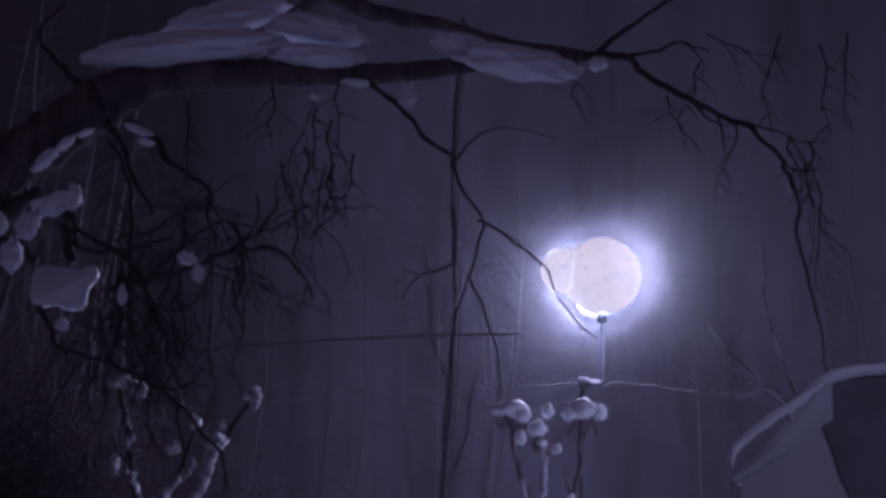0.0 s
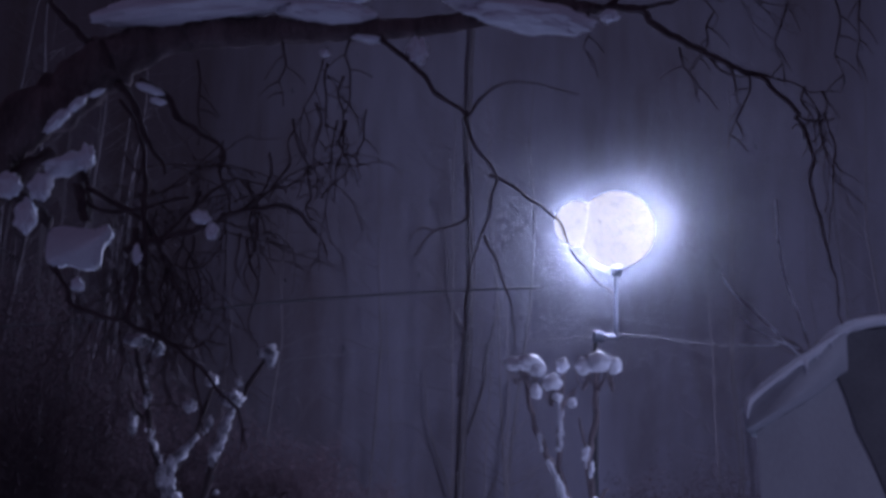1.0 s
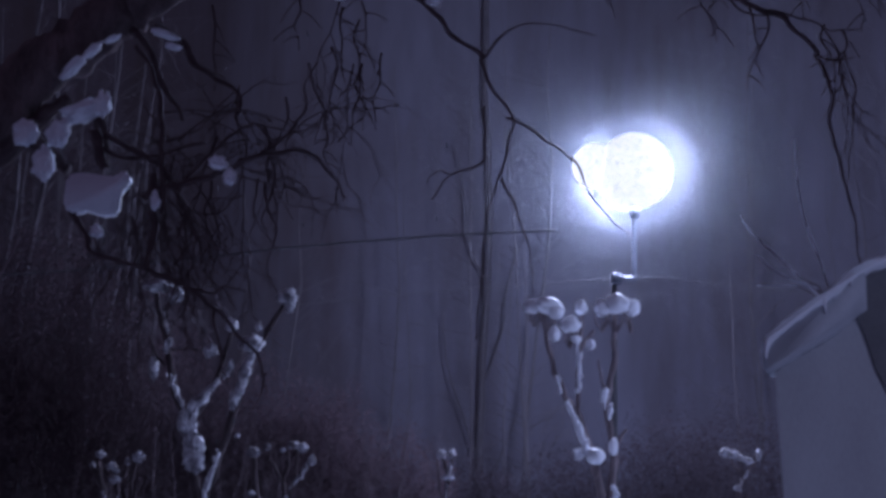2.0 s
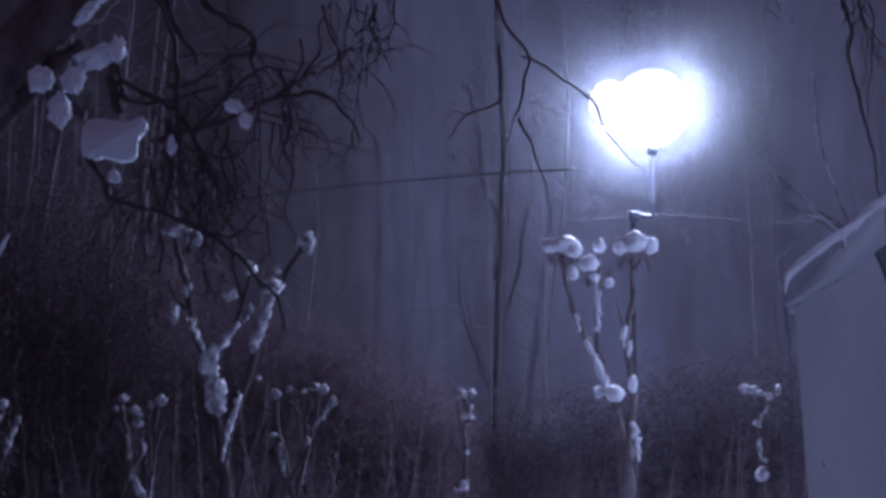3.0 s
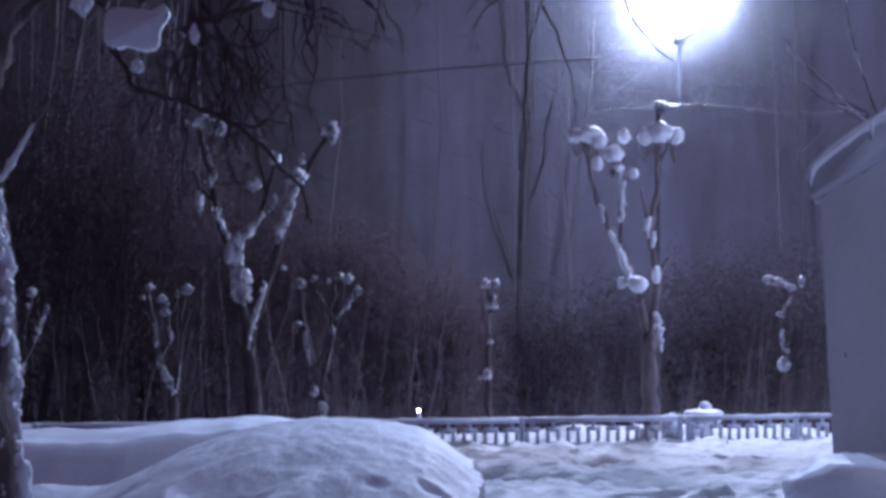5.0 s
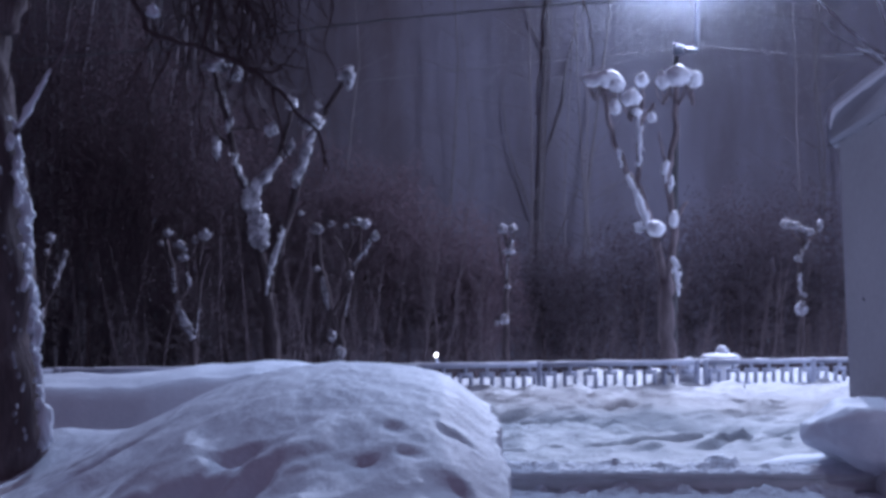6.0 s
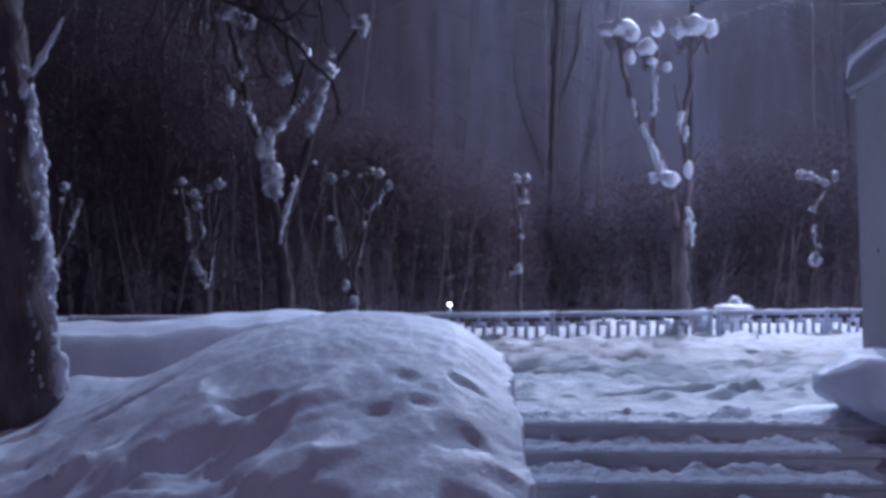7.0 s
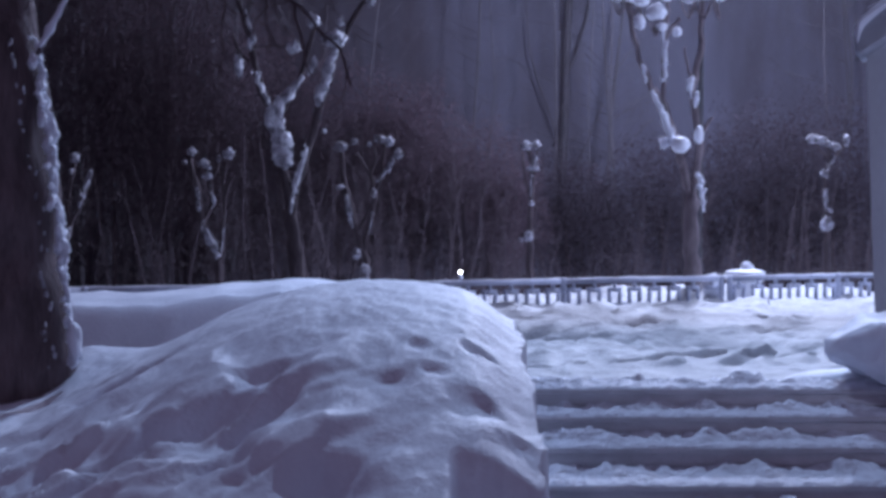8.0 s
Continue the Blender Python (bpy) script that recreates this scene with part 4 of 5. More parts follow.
part("snow_crust", lump((-2.275, 8.66, 0.84), (0.042, 0.06, 0.13), 3, 0.3, 77, 0, -0.1), SNOW, near_tree)
part("branch", limb([(-2.507, 8.7, 2.615), (-2.387, 8.7, 2.843), (-2.319, 8.7, 2.984), (-2.215, 8.7, 3.142), (-2.13, 8.7, 3.352)], 0.02, 0.006, 6, 4, 0.1), PALE_BARK, near_tree)
part("snow_crust", snow_run([(-2.478, 8.66, 2.652), (-2.41, 8.66, 2.768), (-2.332, 8.66, 2.925), (-2.284, 8.66, 3.023)], 0.026, 0.012, 3.0, 0.35), SNOW, near_tree)


# ---- pollarded trees ----
def shoot(place, size, rng):
    """One short shoot that rises from the knob into its snow cap."""
    foot = Vector(place) - Vector((0, 0, size[2] * 2.2))
    tip = Vector(place) + Vector((rng.uniform(-1, 1) * size[0], rng.uniform(-0.6, 0.6) * size[1], rng.uniform(-0.5, 0.1) * size[2]))
    return tube(bmesh.new(), [foot, foot.lerp(tip, 0.5) + Vector((rng.uniform(-0.04, 0.04), 0, -0.02)), tip], [0.014, 0.011, 0.007], 5, 3, 0.2, tip.x)


def pollard(base, stems, caps, runs, label, seed, cover=SNOW, soft=0.3, bark=SHADED_BARK):
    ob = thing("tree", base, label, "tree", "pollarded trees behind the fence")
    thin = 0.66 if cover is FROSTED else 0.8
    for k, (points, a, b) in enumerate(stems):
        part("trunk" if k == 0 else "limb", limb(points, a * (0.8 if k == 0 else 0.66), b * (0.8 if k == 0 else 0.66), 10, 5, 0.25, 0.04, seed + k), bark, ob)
    for k, (place, size) in enumerate(caps):
        if cover is SNOW and size[0] > 0.1:
            for i in range(2):
                at = Vector(place) + Vector((rnd.uniform(-0.45, 0.45) * size[0], rnd.uniform(-0.4, 0.1) * size[1], rnd.uniform(-0.1, 0.25) * size[2]))
                part("snow_cap", lump(at, [c * rnd.uniform(0.55, 0.75) for c in size], 3, 0.2, seed + k * 5 + i, 0.5), cover, ob, "rounded cap of snow")
            rng = random.Random(seed * 11 + k)
            for i in range(6):
                part("shoot", shoot(place, size, rng), bark, ob)
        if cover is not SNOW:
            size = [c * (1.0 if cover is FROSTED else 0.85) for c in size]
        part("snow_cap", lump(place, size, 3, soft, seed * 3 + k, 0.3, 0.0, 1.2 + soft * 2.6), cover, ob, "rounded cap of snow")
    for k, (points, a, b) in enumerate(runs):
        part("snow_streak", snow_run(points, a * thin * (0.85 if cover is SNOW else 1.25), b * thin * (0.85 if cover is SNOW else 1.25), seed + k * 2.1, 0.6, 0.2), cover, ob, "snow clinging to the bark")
        for i in range(5):
            n = rnd.random() * (len(points) - 1)
            p = Vector(points[int(n)]).lerp(Vector(points[min(int(n) + 1, len(points) - 1)]), n % 1)
            w = max(a, b) * rnd.uniform(0.2, 0.5)
            part("snow_streak", lump(p + Vector((rnd.uniform(-1, 1) * a * 0.8, -0.06, rnd.uniform(-0.05, 0.05))), (w, 0.04, w * rnd.uniform(1.6, 3.5)), 3, 0.5, seed + k * 9 + i, 0.0, rnd.uniform(-0.5, 0.5), 2.2), cover, ob)
    return ob


pollard((3.809, 21.5, 0.596), (
    ([(3.809, 21.5, 0.468), (3.805, 21.5, 1.11), (3.785, 21.5, 1.97)], 0.17, 0.14),
    ([(3.784, 21.5, 1.884), (3.633, 21.5, 2.662), (3.444, 21.5, 3.183), (3.201, 21.5, 3.601)], 0.10, 0.06),
    ([(3.444, 21.5, 3.183), (3.359, 21.5, 3.707), (3.398, 21.5, 4.411), (3.277, 21.5, 4.746)], 0.06, 0.04),
    ([(3.201, 21.5, 3.601), (2.992, 21.5, 4.055), (2.871, 21.5, 4.582), (2.785, 21.5, 5.024)], 0.06, 0.05),
    ([(3.784, 21.5, 1.884), (3.912, 21.5, 2.664), (3.832, 21.5, 3.624), (3.926, 21.5, 4.329), (3.931, 21.5, 5.037)], 0.10, 0.05),
    ([(3.832, 21.5, 3.624), (3.746, 21.5, 3.887), (3.687, 21.5, 4.238)], 0.04, 0.02),
    ([(3.896, 21.5, 2.838), (4.029, 21.5, 3.014), (4.118, 21.5, 3.189)], 0.05, 0.03),
    ([(3.398, 21.5, 4.411), (3.557, 21.5, 4.59), (3.629, 21.5, 4.679)], 0.04, 0.03),
    ([(3.398, 21.5, 4.5), (3.426, 21.5, 4.765), (3.428, 21.5, 5.031)], 0.04, 0.03),
), (
    ((2.654, 21.3, 4.991), (0.15, 0.15, 0.13)), ((2.872, 21.3, 5.011), (0.22, 0.2, 0.16)), ((2.989, 21.2, 4.909), (0.12, 0.12, 0.14)),
    ((3.387, 21.3, 4.999), (0.095, 0.1, 0.13)), ((3.719, 21.3, 4.994), (0.12, 0.12, 0.16)), ((3.947, 21.3, 5.058), (0.20, 0.2, 0.19)),
    ((4.175, 21.3, 5.008), (0.13, 0.12, 0.17)), ((3.205, 21.2, 4.702), (0.15, 0.15, 0.15)), ((2.961, 21.2, 4.559), (0.09, 0.1, 0.13)),
    ((3.541, 21.3, 4.431), (0.07, 0.07, 0.09)), ((3.291, 21.2, 4.502), (0.09, 0.08, 0.07)), ((3.583, 21.2, 2.716), (0.14, 0.13, 0.15)), ((3.859, 21.2, 2.864), (0.07, 0.07, 0.16)),
), (
    ([(3.34, 21.35, 4.523), (3.364, 21.35, 4.085), (3.344, 21.35, 3.693)], 0.05, 0.04), ([(3.161, 21.35, 3.56), (3.307, 21.35, 3.301), (3.435, 21.35, 2.913), (3.59, 21.35, 2.689)], 0.06, 0.08),
    ([(3.882, 21.35, 2.312), (3.932, 21.35, 1.969), (3.964, 21.35, 1.712)], 0.06, 0.03),
    ([(3.771, 21.35, 3.697), (3.769, 21.35, 3.436)], 0.08, 0.03), ([(3.305, 21.35, 2.825), (3.434, 21.35, 2.722)], 0.06, 0.06), ([(3.006, 21.35, 3.951), (3.092, 21.35, 3.69)], 0.04, 0.04),
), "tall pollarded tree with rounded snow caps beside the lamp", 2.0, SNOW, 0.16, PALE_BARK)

pollard((-2.164, 20.4, 0.62), (
    ([(-2.159, 20.4, 0.38), (-2.141, 20.4, 1.103), (-2.219, 20.4, 1.749)], 0.15, 0.12),
    ([(-2.2, 20.4, 1.587), (-2.338, 20.4, 2.399), (-2.433, 20.4, 3.052)], 0.11, 0.10),
    ([(-2.433, 20.4, 3.052), (-2.665, 20.4, 3.626), (-2.809, 20.4, 4.203), (-2.961, 20.4, 4.783), (-3.008, 20.4, 5.016)], 0.08, 0.05),
    ([(-2.433, 20.4, 3.052), (-2.077, 20.4, 3.632), (-1.922, 20.4, 4.13), (-1.863, 20.4, 4.463)], 0.08, 0.04),
    ([(-2.219, 20.4, 1.749), (-2.014, 20.4, 2.483), (-1.745, 20.4, 3.387), (-1.551, 20.4, 4.051), (-1.311, 20.4, 4.469), (-1.07, 20.4, 4.889)], 0.10, 0.05),
    ([(-2.801, 20.4, 3.872), (-2.944, 20.4, 4.036), (-3.032, 20.4, 4.284)], 0.04, 0.03),
    ([(-2.809, 20.4, 4.203), (-2.749, 20.4, 4.453), (-2.508, 20.4, 4.705)], 0.03, 0.015),
    ([(-2.823, 20.4, 4.12), (-2.414, 20.4, 4.108), (-2.167, 20.4, 4.044)], 0.03, 0.015),
), (
    ((-2.683, 20.2, 4.862), (0.10, 0.11, 0.14)), ((-2.938, 20.2, 4.983), (0.17, 0.15, 0.10)), ((-1.076, 20.2, 4.873), (0.13, 0.12, 0.11)), ((-1.034, 20.2, 4.758), (0.06, 0.07, 0.12)),
    ((-1.853, 20.2, 4.451), (0.09, 0.09, 0.10)), ((-2.146, 20.2, 4.069), (0.08, 0.08, 0.11)), ((-1.555, 20.2, 4.174), (0.15, 0.12, 0.12)),
    ((-2.311, 20.2, 2.585), (0.14, 0.10, 0.27)), ((-2.23, 20.15, 2.454), (0.08, 0.08, 0.14)), ((-2.934, 20.2, 3.783), (0.06, 0.07, 0.18)), ((-1.703, 20.2, 2.865), (0.035, 0.04, 0.04)), ((-1.462, 20.2, 4.439), (0.05, 0.05, 0.07)),
), (
    ([(-2.485, 20.2, 3.2), (-2.417, 20.2, 3.038), (-2.378, 20.2, 2.714)], 0.12, 0.12), ([(-2.418, 20.2, 3.119), (-2.214, 20.2, 3.406), (-1.992, 20.2, 3.653)], 0.10, 0.07), ([(-2.486, 20.2, 3.241), (-2.621, 20.2, 3.525), (-2.69, 20.2, 3.728)], 0.05, 0.03),
    ([(-1.767, 20.2, 3.288), (-1.652, 20.2, 3.697), (-1.512, 20.2, 4.068)], 0.07, 0.10), ([(-2.196, 20.2, 1.683), (-2.109, 20.2, 2.15), (-1.957, 20.2, 2.636)], 0.03, 0.06), ([(-2.76, 20.2, 4.301), (-2.823, 20.2, 4.588)], 0.04, 0.03),
    ([(-2.778, 20.2, 4.055), (-2.733, 20.2, 4.178)], 0.06, 0.05), ([(-1.896, 20.2, 3.695), (-1.835, 20.2, 3.9)], 0.05, 0.04),
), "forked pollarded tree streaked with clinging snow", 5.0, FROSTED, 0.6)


def low_pollard(base, stems, caps, runs, label, seed, thick):
    """A low pollard with crooked arms; the first stem is its trunk."""
    return pollard(base, [(p, thick if k == 0 else thick * 0.55, thick * 0.5 if k == 0 else thick * 0.3) for k, p in enumerate(stems)], caps, runs, label, seed, DIM_DUSTED, 0.4)


low_pollard((-6.486, 24.0, 0.616), (
    [(-6.508, 24.0, 0.428), (-6.5, 24.0, 0.993), (-6.394, 24.0, 1.466), (-6.392, 24.0, 1.94)], [(-6.411, 24.0, 1.418), (-6.2, 24.0, 1.846), (-6.012, 24.0, 2.438)], [(-6.392, 24.0, 1.94), (-6.349, 24.0, 2.321), (-6.285, 24.0, 2.684)], [(-6.2, 24.0, 1.846), (-6.113, 24.0, 2.085), (-6.14, 24.0, 2.323)],
), (((-6.258, 23.9, 2.642), (0.09, 0.08, 0.11)), ((-6.316, 23.9, 2.413), (0.05, 0.05, 0.08)), ((-6.575, 23.9, 2.554), (0.07, 0.06, 0.09))), (
    ([(-5.977, 23.9, 2.435), (-6.089, 23.9, 2.111), (-6.191, 23.9, 1.798)], 0.05, 0.05), ([(-6.349, 23.9, 1.466), (-6.446, 23.9, 1.042)], 0.06, 0.05),
), "low pollarded tree with thin snowy arms", 1.0, 0.09)
low_pollard((-3.836, 24.0, 0.535), (
    [(-3.821, 24.0, 0.3), (-3.856, 24.0, 0.96), (-4.087, 24.0, 1.48), (-4.2, 24.0, 2.146), (-4.309, 24.0, 2.671)], [(-4.087, 24.0, 1.48), (-3.936, 24.0, 1.862), (-3.985, 24.0, 2.291), (-4.048, 24.0, 2.529)], [(-3.808, 24.0, 0.932), (-3.748, 24.0, 1.577), (-3.729, 24.0, 2.34), (-3.661, 24.0, 2.705)], [(-4.201, 24.0, 2.194), (-4.341, 24.0, 2.432), (-4.402, 24.0, 2.603)],
    [(-3.985, 24.0, 2.291), (-3.847, 24.0, 2.483), (-3.812, 24.0, 2.627)], [(-3.739, 24.0, 1.958), (-3.631, 24.0, 2.245), (-3.557, 24.0, 2.342)],
), (
    ((-4.274, 23.9, 2.753), (0.09, 0.09, 0.09)), ((-3.637, 23.9, 2.72), (0.12, 0.10, 0.12)), ((-3.806, 23.9, 2.642), (0.06, 0.06, 0.09)), ((-4.079, 23.9, 2.554), (0.11, 0.1, 0.09)),
    ((-4.007, 23.9, 2.335), (0.10, 0.09, 0.09)), ((-4.383, 23.9, 2.58), (0.05, 0.05, 0.07)), ((-3.982, 23.9, 2.478), (0.06, 0.06, 0.05)),
), (
    ([(-4.09, 23.9, 1.518), (-3.951, 23.9, 1.236), (-3.821, 23.9, 0.953)], 0.05, 0.08), ([(-4.192, 23.9, 2.144), (-4.125, 23.9, 1.764)], 0.05, 0.03), ([(-3.935, 23.9, 2.098), (-3.899, 23.9, 1.813)], 0.05, 0.03), ([(-3.721, 23.9, 1.483), (-3.767, 23.9, 1.057)], 0.02, 0.02),
), "low pollarded tree with thin snowy arms", 6.0, 0.09)
low_pollard((-1.33, 24.0, 0.453), (
    [(-1.307, 24.0, 0.17), (-1.334, 24.0, 0.737), (-1.468, 24.0, 1.401), (-1.601, 24.0, 1.973), (-1.703, 24.0, 2.355), (-1.749, 24.0, 2.788)], [(-1.376, 24.0, 0.974), (-1.179, 24.0, 1.88), (-1.051, 24.0, 2.312), (-0.982, 24.0, 2.89)], [(-1.051, 24.0, 2.312), (-0.881, 24.0, 2.535), (-0.768, 24.0, 2.728)], [(-1.179, 24.0, 1.88), (-1.243, 24.0, 2.359), (-1.479, 24.0, 2.742)],
    [(-1.601, 24.0, 1.973), (-1.757, 24.0, 2.144)], [(-1.243, 24.0, 2.359), (-1.151, 24.0, 2.648), (-1.174, 24.0, 2.86)], [(-1.468, 24.0, 1.401), (-1.254, 24.0, 1.784), (-1.199, 24.0, 1.976)], [(-0.982, 24.0, 2.89), (-1.127, 24.0, 2.985)],
), (
    ((-1.742, 23.9, 2.831), (0.12, 0.09, 0.12)), ((-1.505, 23.9, 2.919), (0.07, 0.07, 0.07)), ((-1.074, 23.9, 2.961), (0.12, 0.1, 0.09)), ((-0.921, 23.9, 2.924), (0.10, 0.1, 0.11)),
    ((-0.755, 23.9, 2.714), (0.08, 0.08, 0.11)), ((-1.246, 23.9, 2.883), (0.05, 0.05, 0.06)), ((-1.75, 23.9, 2.151), (0.08, 0.07, 0.06)), ((-1.475, 23.9, 1.004), (0.09, 0.09, 0.13)),
    ((-1.176, 23.9, 2.051), (0.06, 0.06, 0.1)), ((-1.328, 23.9, 0.722), (0.10, 0.09, 0.14)),
), (
    ([(-1.643, 23.9, 2.019), (-1.591, 23.9, 1.733), (-1.529, 23.9, 1.449)], 0.05, 0.03), ([(-1.103, 23.9, 2.261), (-0.934, 23.9, 2.492), (-0.821, 23.9, 2.627)], 0.03, 0.05), ([(-1.33, 23.9, 0.835), (-1.305, 23.9, 0.458)], 0.06, 0.09), ([(-1.2, 23.9, 1.736), (-1.243, 23.9, 1.403)], 0.025, 0.02),
), "bushy low pollarded tree dusted with snow", 9.0, 0.10)
low_pollard((1.612, 26.0, 0.578), (
    [(1.644, 26.0, 0.372), (1.609, 26.0, 1.404), (1.628, 26.0, 2.027), (1.678, 26.0, 2.549), (1.572, 26.0, 2.946)], [(1.658, 26.0, 2.392), (1.741, 26.0, 2.706), (1.74, 26.0, 2.968)], [(1.628, 26.0, 2.027), (1.501, 26.0, 2.443), (1.468, 26.0, 2.861)], [(1.62, 26.0, 1.197), (1.474, 26.0, 1.351), (1.412, 26.0, 1.248)],
), (
    ((1.535, 25.9, 2.951), (0.11, 0.09, 0.12)), ((1.733, 25.9, 2.973), (0.08, 0.08, 0.11)), ((1.651, 25.9, 2.545), (0.13, 0.1, 0.08)), ((1.632, 25.9, 1.901), (0.07, 0.07, 0.06)),
    ((1.572, 25.9, 1.281), (0.10, 0.09, 0.14)), ((1.427, 25.9, 1.218), (0.05, 0.05, 0.07)),
), (([(1.713, 25.9, 2.754), (1.651, 25.9, 2.524)], 0.05, 0.06), ([(1.631, 25.9, 2.441), (1.611, 25.9, 2.026)], 0.025, 0.02)), "slim low pollarded tree dusted with snow", 12.0, 0.08)
low_pollard((6.817, 25.0, 0.644), (
    [(6.832, 25.0, 0.345), (6.828, 25.0, 1.343), (6.808, 25.0, 1.946), (6.785, 25.0, 2.4)], [(6.784, 25.0, 2.349), (6.932, 25.0, 2.634), (7.058, 25.0, 2.858), (7.184, 25.0, 3.011)], [(6.932, 25.0, 2.634), (6.73, 25.0, 2.804), (6.57, 25.0, 3.026)], [(6.872, 25.0, 2.704), (6.834, 25.0, 2.907)],
), (
    ((6.534, 24.9, 3.02), (0.10, 0.09, 0.12)), ((6.686, 24.9, 3.001), (0.09, 0.09, 0.10)), ((6.807, 24.9, 2.942), (0.08, 0.08, 0.08)), ((6.949, 24.9, 2.892), (0.10, 0.09, 0.08)),
    ((7.145, 24.9, 2.995), (0.06, 0.07, 0.14)), ((6.804, 24.9, 1.504), (0.13, 0.11, 0.18)), ((6.738, 24.9, 2.417), (0.07, 0.07, 0.07)), ((6.869, 24.9, 1.765), (0.05, 0.05, 0.06)),
), (([(6.925, 24.9, 2.67), (6.758, 24.9, 2.417)], 0.04, 0.05), ([(6.764, 24.9, 2.145), (6.787, 24.9, 1.744)], 0.05, 0.05)), "low pollarded tree with a snowy crotch", 15.0, 0.08)

# bare bush behind the pylon
bush = thing("tree", (4.95, 13.5, 3.061), "leafless snowy sapling behind the gate pylon", "tree")
for k, pts in enumerate((([(5.167, 13.5, 2.786), (4.743, 13.5, 3.728), (4.249, 13.5, 4.2), (3.863, 13.5, 4.562), (3.753, 13.5, 4.73)]), ([(4.956, 13.5, 3.284), (4.525, 13.5, 4.006), (4.135, 13.5, 4.142), (3.915, 13.5, 4.337)]), ([(4.743, 13.5, 3.728), (4.585, 13.5, 4.176), (4.375, 13.5, 4.852), (4.332, 13.5, 5.537)]), ([(4.633, 13.5, 3.839), (4.301, 13.5, 4.032), (3.909, 13.5, 4.021)]))):
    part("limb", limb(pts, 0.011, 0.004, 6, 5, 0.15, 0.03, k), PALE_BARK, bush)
    part("snow_streak", snow_run(pts[1:], 0.011, 0.007, k * 2.0, 0.5), SNOW, bush)


# ---- far woods ----
def wood(name, count, x0, x1, y0, y1, h0, h1, r0, seed, shoots, mat, label, lean=0.05):
    rnd = random.Random(seed)
    verts, faces = [], []

    def prism(p, q, a, b, sides=4):
        base = len(verts)
        way = (q - p).normalized()
        u = way.cross(Vector((0.2, 1, 0.1))).normalized()
        v = way.cross(u)
        for e, r in ((p, a), (q, b)):
            for k in range(sides):
                c = 2 * math.pi * k / sides
                verts.append(e + (u * math.cos(c) + v * math.sin(c)) * r)
        for k in range(sides):
            faces.append((base + k, base + (k + 1) % sides, base + sides + (k + 1) % sides, base + sides + k))

    for i in range(count):
        p = Vector((rnd.uniform(x0, x1), rnd.uniform(y0, y1), -0.6))
        h, r = rnd.uniform(h0, h1), r0 * rnd.uniform(0.5, 1.4)
        d = Vector((rnd.uniform(-lean, lean), 0, 1))
        n = 7
        for k in range(n):
            q = p + (d + Vector((rnd.uniform(-0.11, 0.11), 0, 0))) * h / n
            a, b = r * (1 - k / n * 0.85), r * (1 - (k + 1) / n * 0.85)
            prism(p, q, a, b, 6)
            for s in range(shoots):
                o = p.lerp(q, rnd.random())
                side = rnd.choice((-1, 1))
                l = h * rnd.uniform(0.05, 0.16)
                m = o + Vector((side * l * rnd.uniform(0.3, 0.8), rnd.uniform(-0.4, 0.4), l * rnd.uniform(0.1, 0.7)))
                e = m + Vector((side * l * rnd.uniform(0.1, 0.6), rnd.uniform(-0.3, 0.3), l * rnd.uniform(-0.9, 0.3)))
                prism(o, m, b * 0.35, b * 0.2, 3)
                prism(m, e, b * 0.2, b * 0.06, 3)
                if rnd.random() < 0.6:
                    prism(m, m + Vector((side * l * rnd.uniform(-0.2, 0.5), 0, -l * rnd.uniform(0.3, 0.9))), b * 0.15, b * 0.05, 3)
            p = q
    data = bpy.data.meshes.new(name)
    data.from_pydata([tuple(v) for v in verts], [], faces)
    data.materials.append(mat)
    return tagged(new(name, data), label, "woods", "", "stuff")


wood("woods", 28, -18, 18, 36, 42, 11, 20, 0.045, 5, 8, FAR_WOOD, "dense bare winter trees fading into the night")
tall = thing("tree", (3.732, 43.0, 0.597), "tall dark bare tree rising out of the thicket", "tree")
part("trunk", limb([(3.735, 43.0, -0.596), (3.663, 43.0, 1.282), (3.727, 43.0, 4.738), (3.862, 43.0, 8.250), (3.946, 43.0, 11.816), (3.764, 43.0, 16.350), (3.938, 43.0, 21.354)], 0.13, 0.08, 12, 6, 0.1, 0.03, 2), FAR_WOOD, tall)
for k, pts in enumerate(([(3.694, 43.0, 3.695), (3.169, 43.0, 5.082), (2.640, 43.0, 6.826), (2.547, 43.0, 8.234)], [(3.829, 43.0, 6.136), (4.389, 43.0, 7.725), (4.564, 43.0, 9.322), (5.096, 43.0, 10.756)], [(3.896, 43.0, 9.136), (3.330, 43.0, 10.375), (3.150, 43.0, 12.164), (2.792, 43.0, 13.602)], [(3.782, 43.0, 2.658), (4.301, 43.0, 3.701), (4.825, 43.0, 5.096)])):
    part("limb", limb(pts, 0.04, 0.015, 7, 4, 0.1, 0.05, k), FAR_WOOD, tall)
wood("woods", 60, -17, -5.0, 30, 38, 8, 17, 0.09, 15, 10, FAR_WOOD, "dark bare trees at the edge of the park")
wood("undergrowth", 170, -13, 0.8, 25.5, 31, 2.0, 4.6, 0.025, 8, 7, THICKET, "dark leafless thicket below the trees", 0.25)
wood("undergrowth", 200, 0.5, 14, 26, 33, 1.4, 3.4, 0.025, 9, 6, THICKET, "dark leafless thicket below the trees", 0.25)


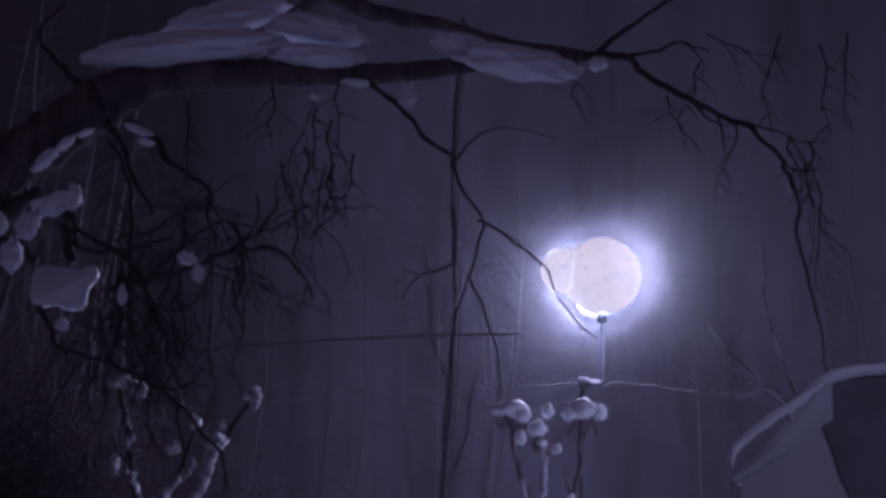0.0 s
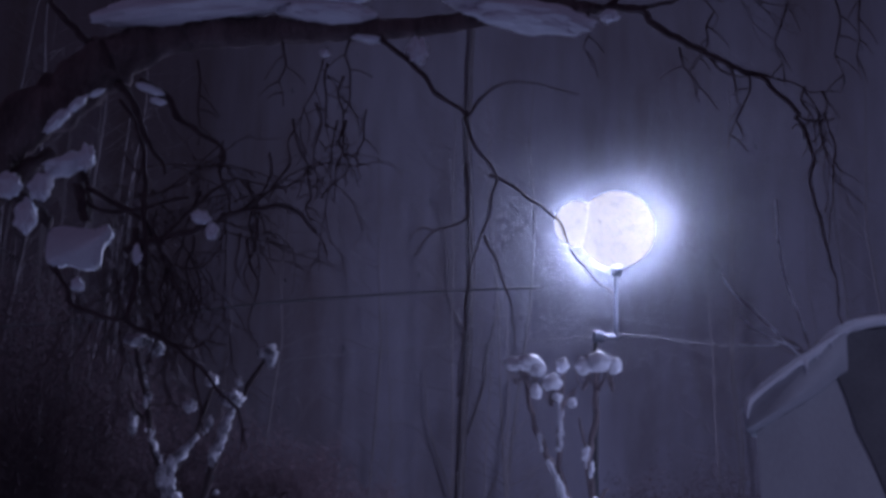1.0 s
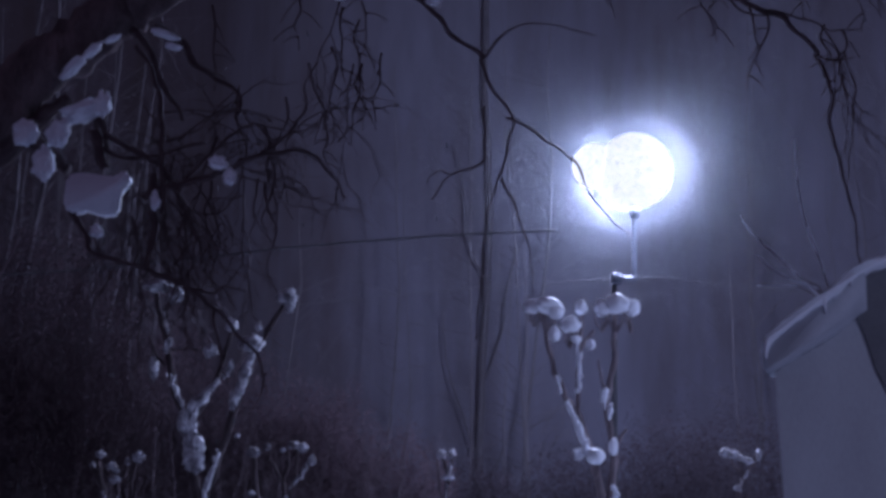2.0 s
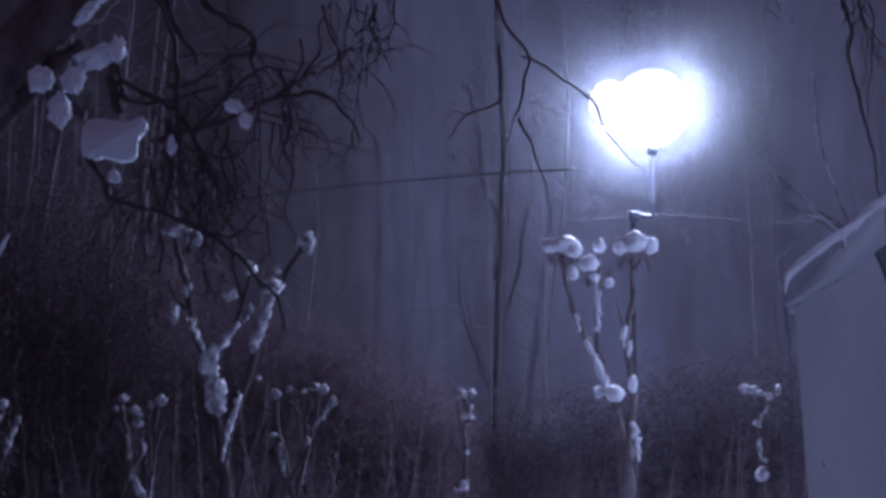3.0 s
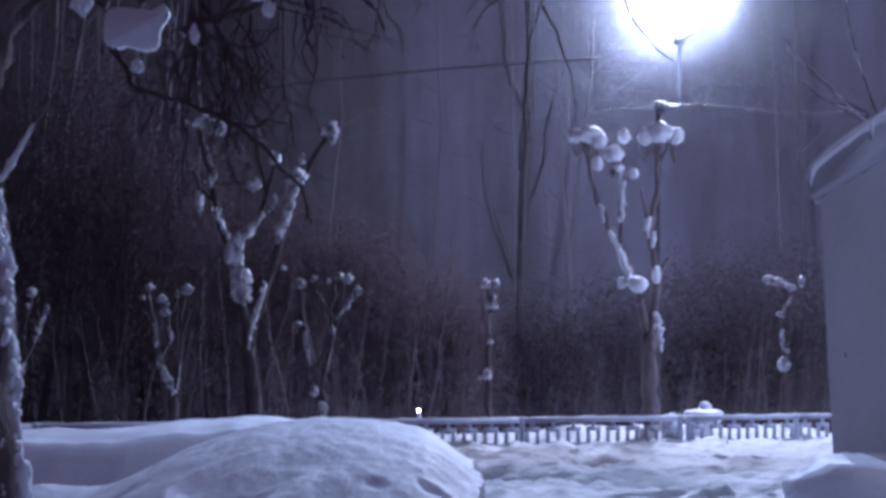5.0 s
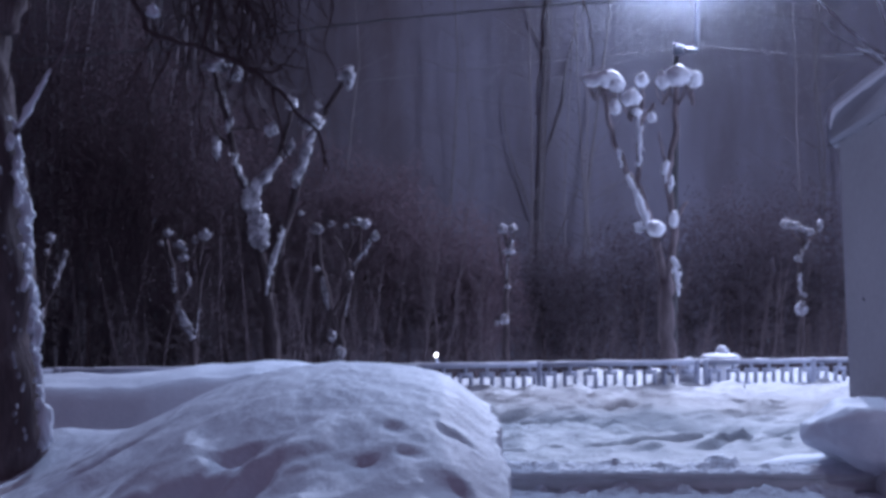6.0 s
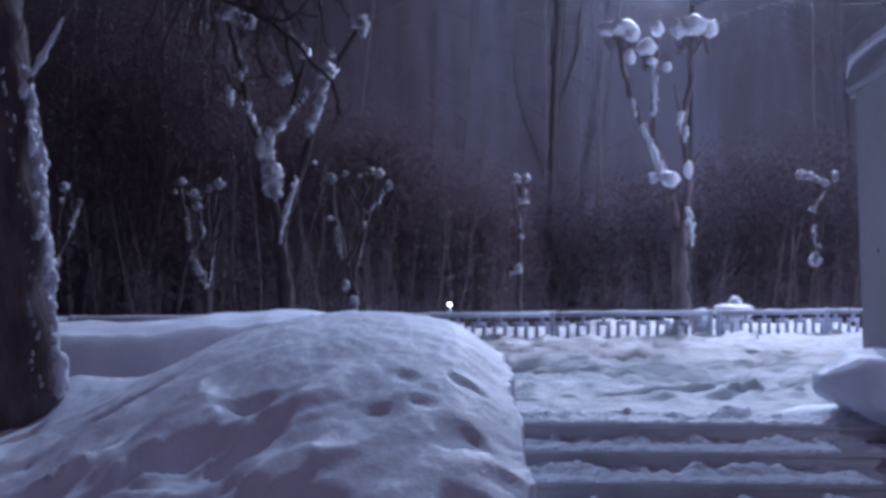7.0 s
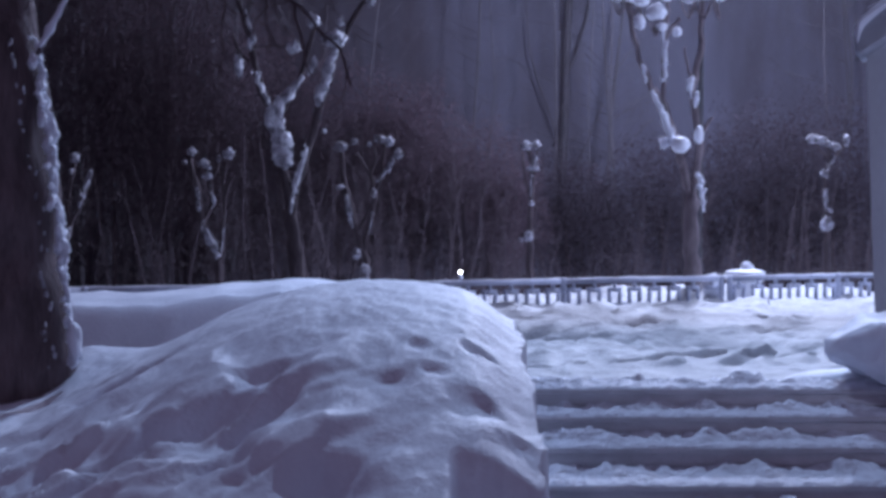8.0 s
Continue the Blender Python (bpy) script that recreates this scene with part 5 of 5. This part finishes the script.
def shrub(place, size, count, seed, label, leaf):
    """A dense shrub made of many small leaf clumps, thinning out at its rim."""
    rng = np.random.default_rng(seed)
    d = rng.normal(size=(count, 3))
    d /= np.linalg.norm(d, axis=1, keepdims=True)
    bulge = np.array([1 + 0.35 * noise.noise(Vector(v) * 2.3 + Vector((seed, 0, 0))) + 0.25 * noise.noise(Vector(v) * 6 + Vector((0, seed, 0))) for v in d.tolist()])[:, None]
    c = np.array(place) + d * bulge * np.array(size) * (rng.random((count, 1)) ** 0.45) * (1 + np.abs(rng.normal(0, 0.07, (count, 1))))
    a, b = rng.normal(0, 0.024, (count, 3)), rng.normal(0, 0.024, (count, 3))
    ob = thing("shrub", (place[0], place[1], -0.2), label, "shrub", "dark shrubs behind the trees")
    verts = np.stack([c, c + a, c + b], 1).reshape(-1, 3) - np.array(ob.location)
    data = bpy.data.meshes.new("leaves")
    data.vertices.add(3 * count)
    data.vertices.foreach_set("co", verts.astype(np.float32).ravel())
    data.loops.add(3 * count)
    data.loops.foreach_set("vertex_index", np.arange(3 * count, dtype=np.int32))
    data.polygons.add(count)
    data.polygons.foreach_set("loop_start", np.arange(0, 3 * count, 3, dtype=np.int32))
    data.update(calc_edges=True)
    data.materials.append(leaf)
    new("crown", data).parent = ob
    part("stem", limb([(place[0], place[1], -0.6), (place[0] + 0.05, place[1], 0.3), (place[0], place[1], max(place[2], 0.8))], 0.07, 0.03, 7, 3), TWIG, ob)


for k, (place, size, count) in enumerate((
    ((-6.832, 29.0, 4.275), (2.3, 1.2, 3.6), 100000), ((-4.6, 29.0, 2.932), (1.8, 1.2, 3.0), 80000), ((-2.19, 29.0, 2.507), (1.7, 1.1, 2.2), 70000), ((-0.699, 29.0, 2.411), (1.3, 1.0, 2.0), 50000),
    ((0.923, 29.0, 1.748), (1.2, 1.0, 1.6), 40000),
)):
    shrub(place, size, count, k + 1, "dense brown shrub in the shade beyond the fence", BROWN_LEAF)
for k, (place, size, count) in enumerate((
    ((2.626, 30.0, 1.536), (1.3, 1.0, 1.4), 30000), ((4.664, 30.0, 1.64), (1.5, 1.0, 1.7), 32000), ((6.599, 30.0, 1.895), (1.7, 1.2, 2.1), 40000), ((8.302, 30.0, 1.913), (1.8, 1.2, 2.2), 40000),
)):
    shrub(place, size, count, k + 6, "dense dark shrub beyond the fence", LEAF)

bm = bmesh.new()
# The left end bends away so that the lamp lights it less.
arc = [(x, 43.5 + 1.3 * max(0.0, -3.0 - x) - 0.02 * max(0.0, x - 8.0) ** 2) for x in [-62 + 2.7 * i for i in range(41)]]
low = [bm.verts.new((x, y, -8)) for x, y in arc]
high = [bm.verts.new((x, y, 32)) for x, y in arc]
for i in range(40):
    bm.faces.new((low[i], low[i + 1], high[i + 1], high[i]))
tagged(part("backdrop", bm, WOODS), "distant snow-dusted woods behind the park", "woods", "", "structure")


# ---- falling snow ----
def snowfall(seed):
    """Fine flakes packed round the lamp to build its glow, larger ones nearer by."""
    rng = np.random.default_rng(seed)

    def cloud(places, low, high):
        n = len(places)
        r = rng.uniform(low, high, (n, 1))
        s = rng.uniform(1.5, 4.5, (n, 1))
        lean = rng.uniform(0.05, 0.4, (n, 1))
        o = np.zeros((n, 1))
        shape = [np.hstack(c) for c in ((r, o, o), (-0.5 * r, 0.87 * r, o), (-0.5 * r, -0.87 * r, o), (-lean * r * s, o, r * s), (lean * r * s, o, -r * s))]
        return np.stack([places + c for c in shape], 1).reshape(-1, 3)

    way = rng.normal(size=(170000, 3))
    way /= np.linalg.norm(way, axis=1, keepdims=True)
    far = 1.08 + np.abs(rng.normal(0, 1.0, (170000, 1))) ** 1.3 * 2.9
    halo = np.array(LAMP) + way * far
    near = rng.normal(size=(11000, 3))
    near /= np.linalg.norm(near, axis=1, keepdims=True)
    halo = np.vstack([halo, np.array(LAMP) + near * (0.83 + 0.5 * rng.random((11000, 1)) ** 1.2)])
    halo = halo[halo[:, 2] > 1.0]
    air = np.stack([rng.uniform(-7, 9, 900), rng.uniform(10, 26, 900), rng.uniform(0.7, 10, 900)], 1)
    verts = np.vstack([cloud(halo, 0.0021, 0.0044), cloud(air, 0.005, 0.011)])
    count = len(verts) // 5
    tri = np.array(((0, 1, 3), (1, 2, 3), (2, 0, 3), (1, 0, 4), (2, 1, 4), (0, 2, 4)))
    faces = (tri[None] + 5 * np.arange(count)[:, None, None]).reshape(-1, 3)
    data = bpy.data.meshes.new("falling_snow")
    data.from_pydata(verts.tolist(), [], faces.tolist())
    data.materials.append(FLAKE)
    return tagged(new("falling_snow", data), "drifting snowflakes, packed round the lamp to build its glow", "snow", "", "stuff")


snowfall(3)
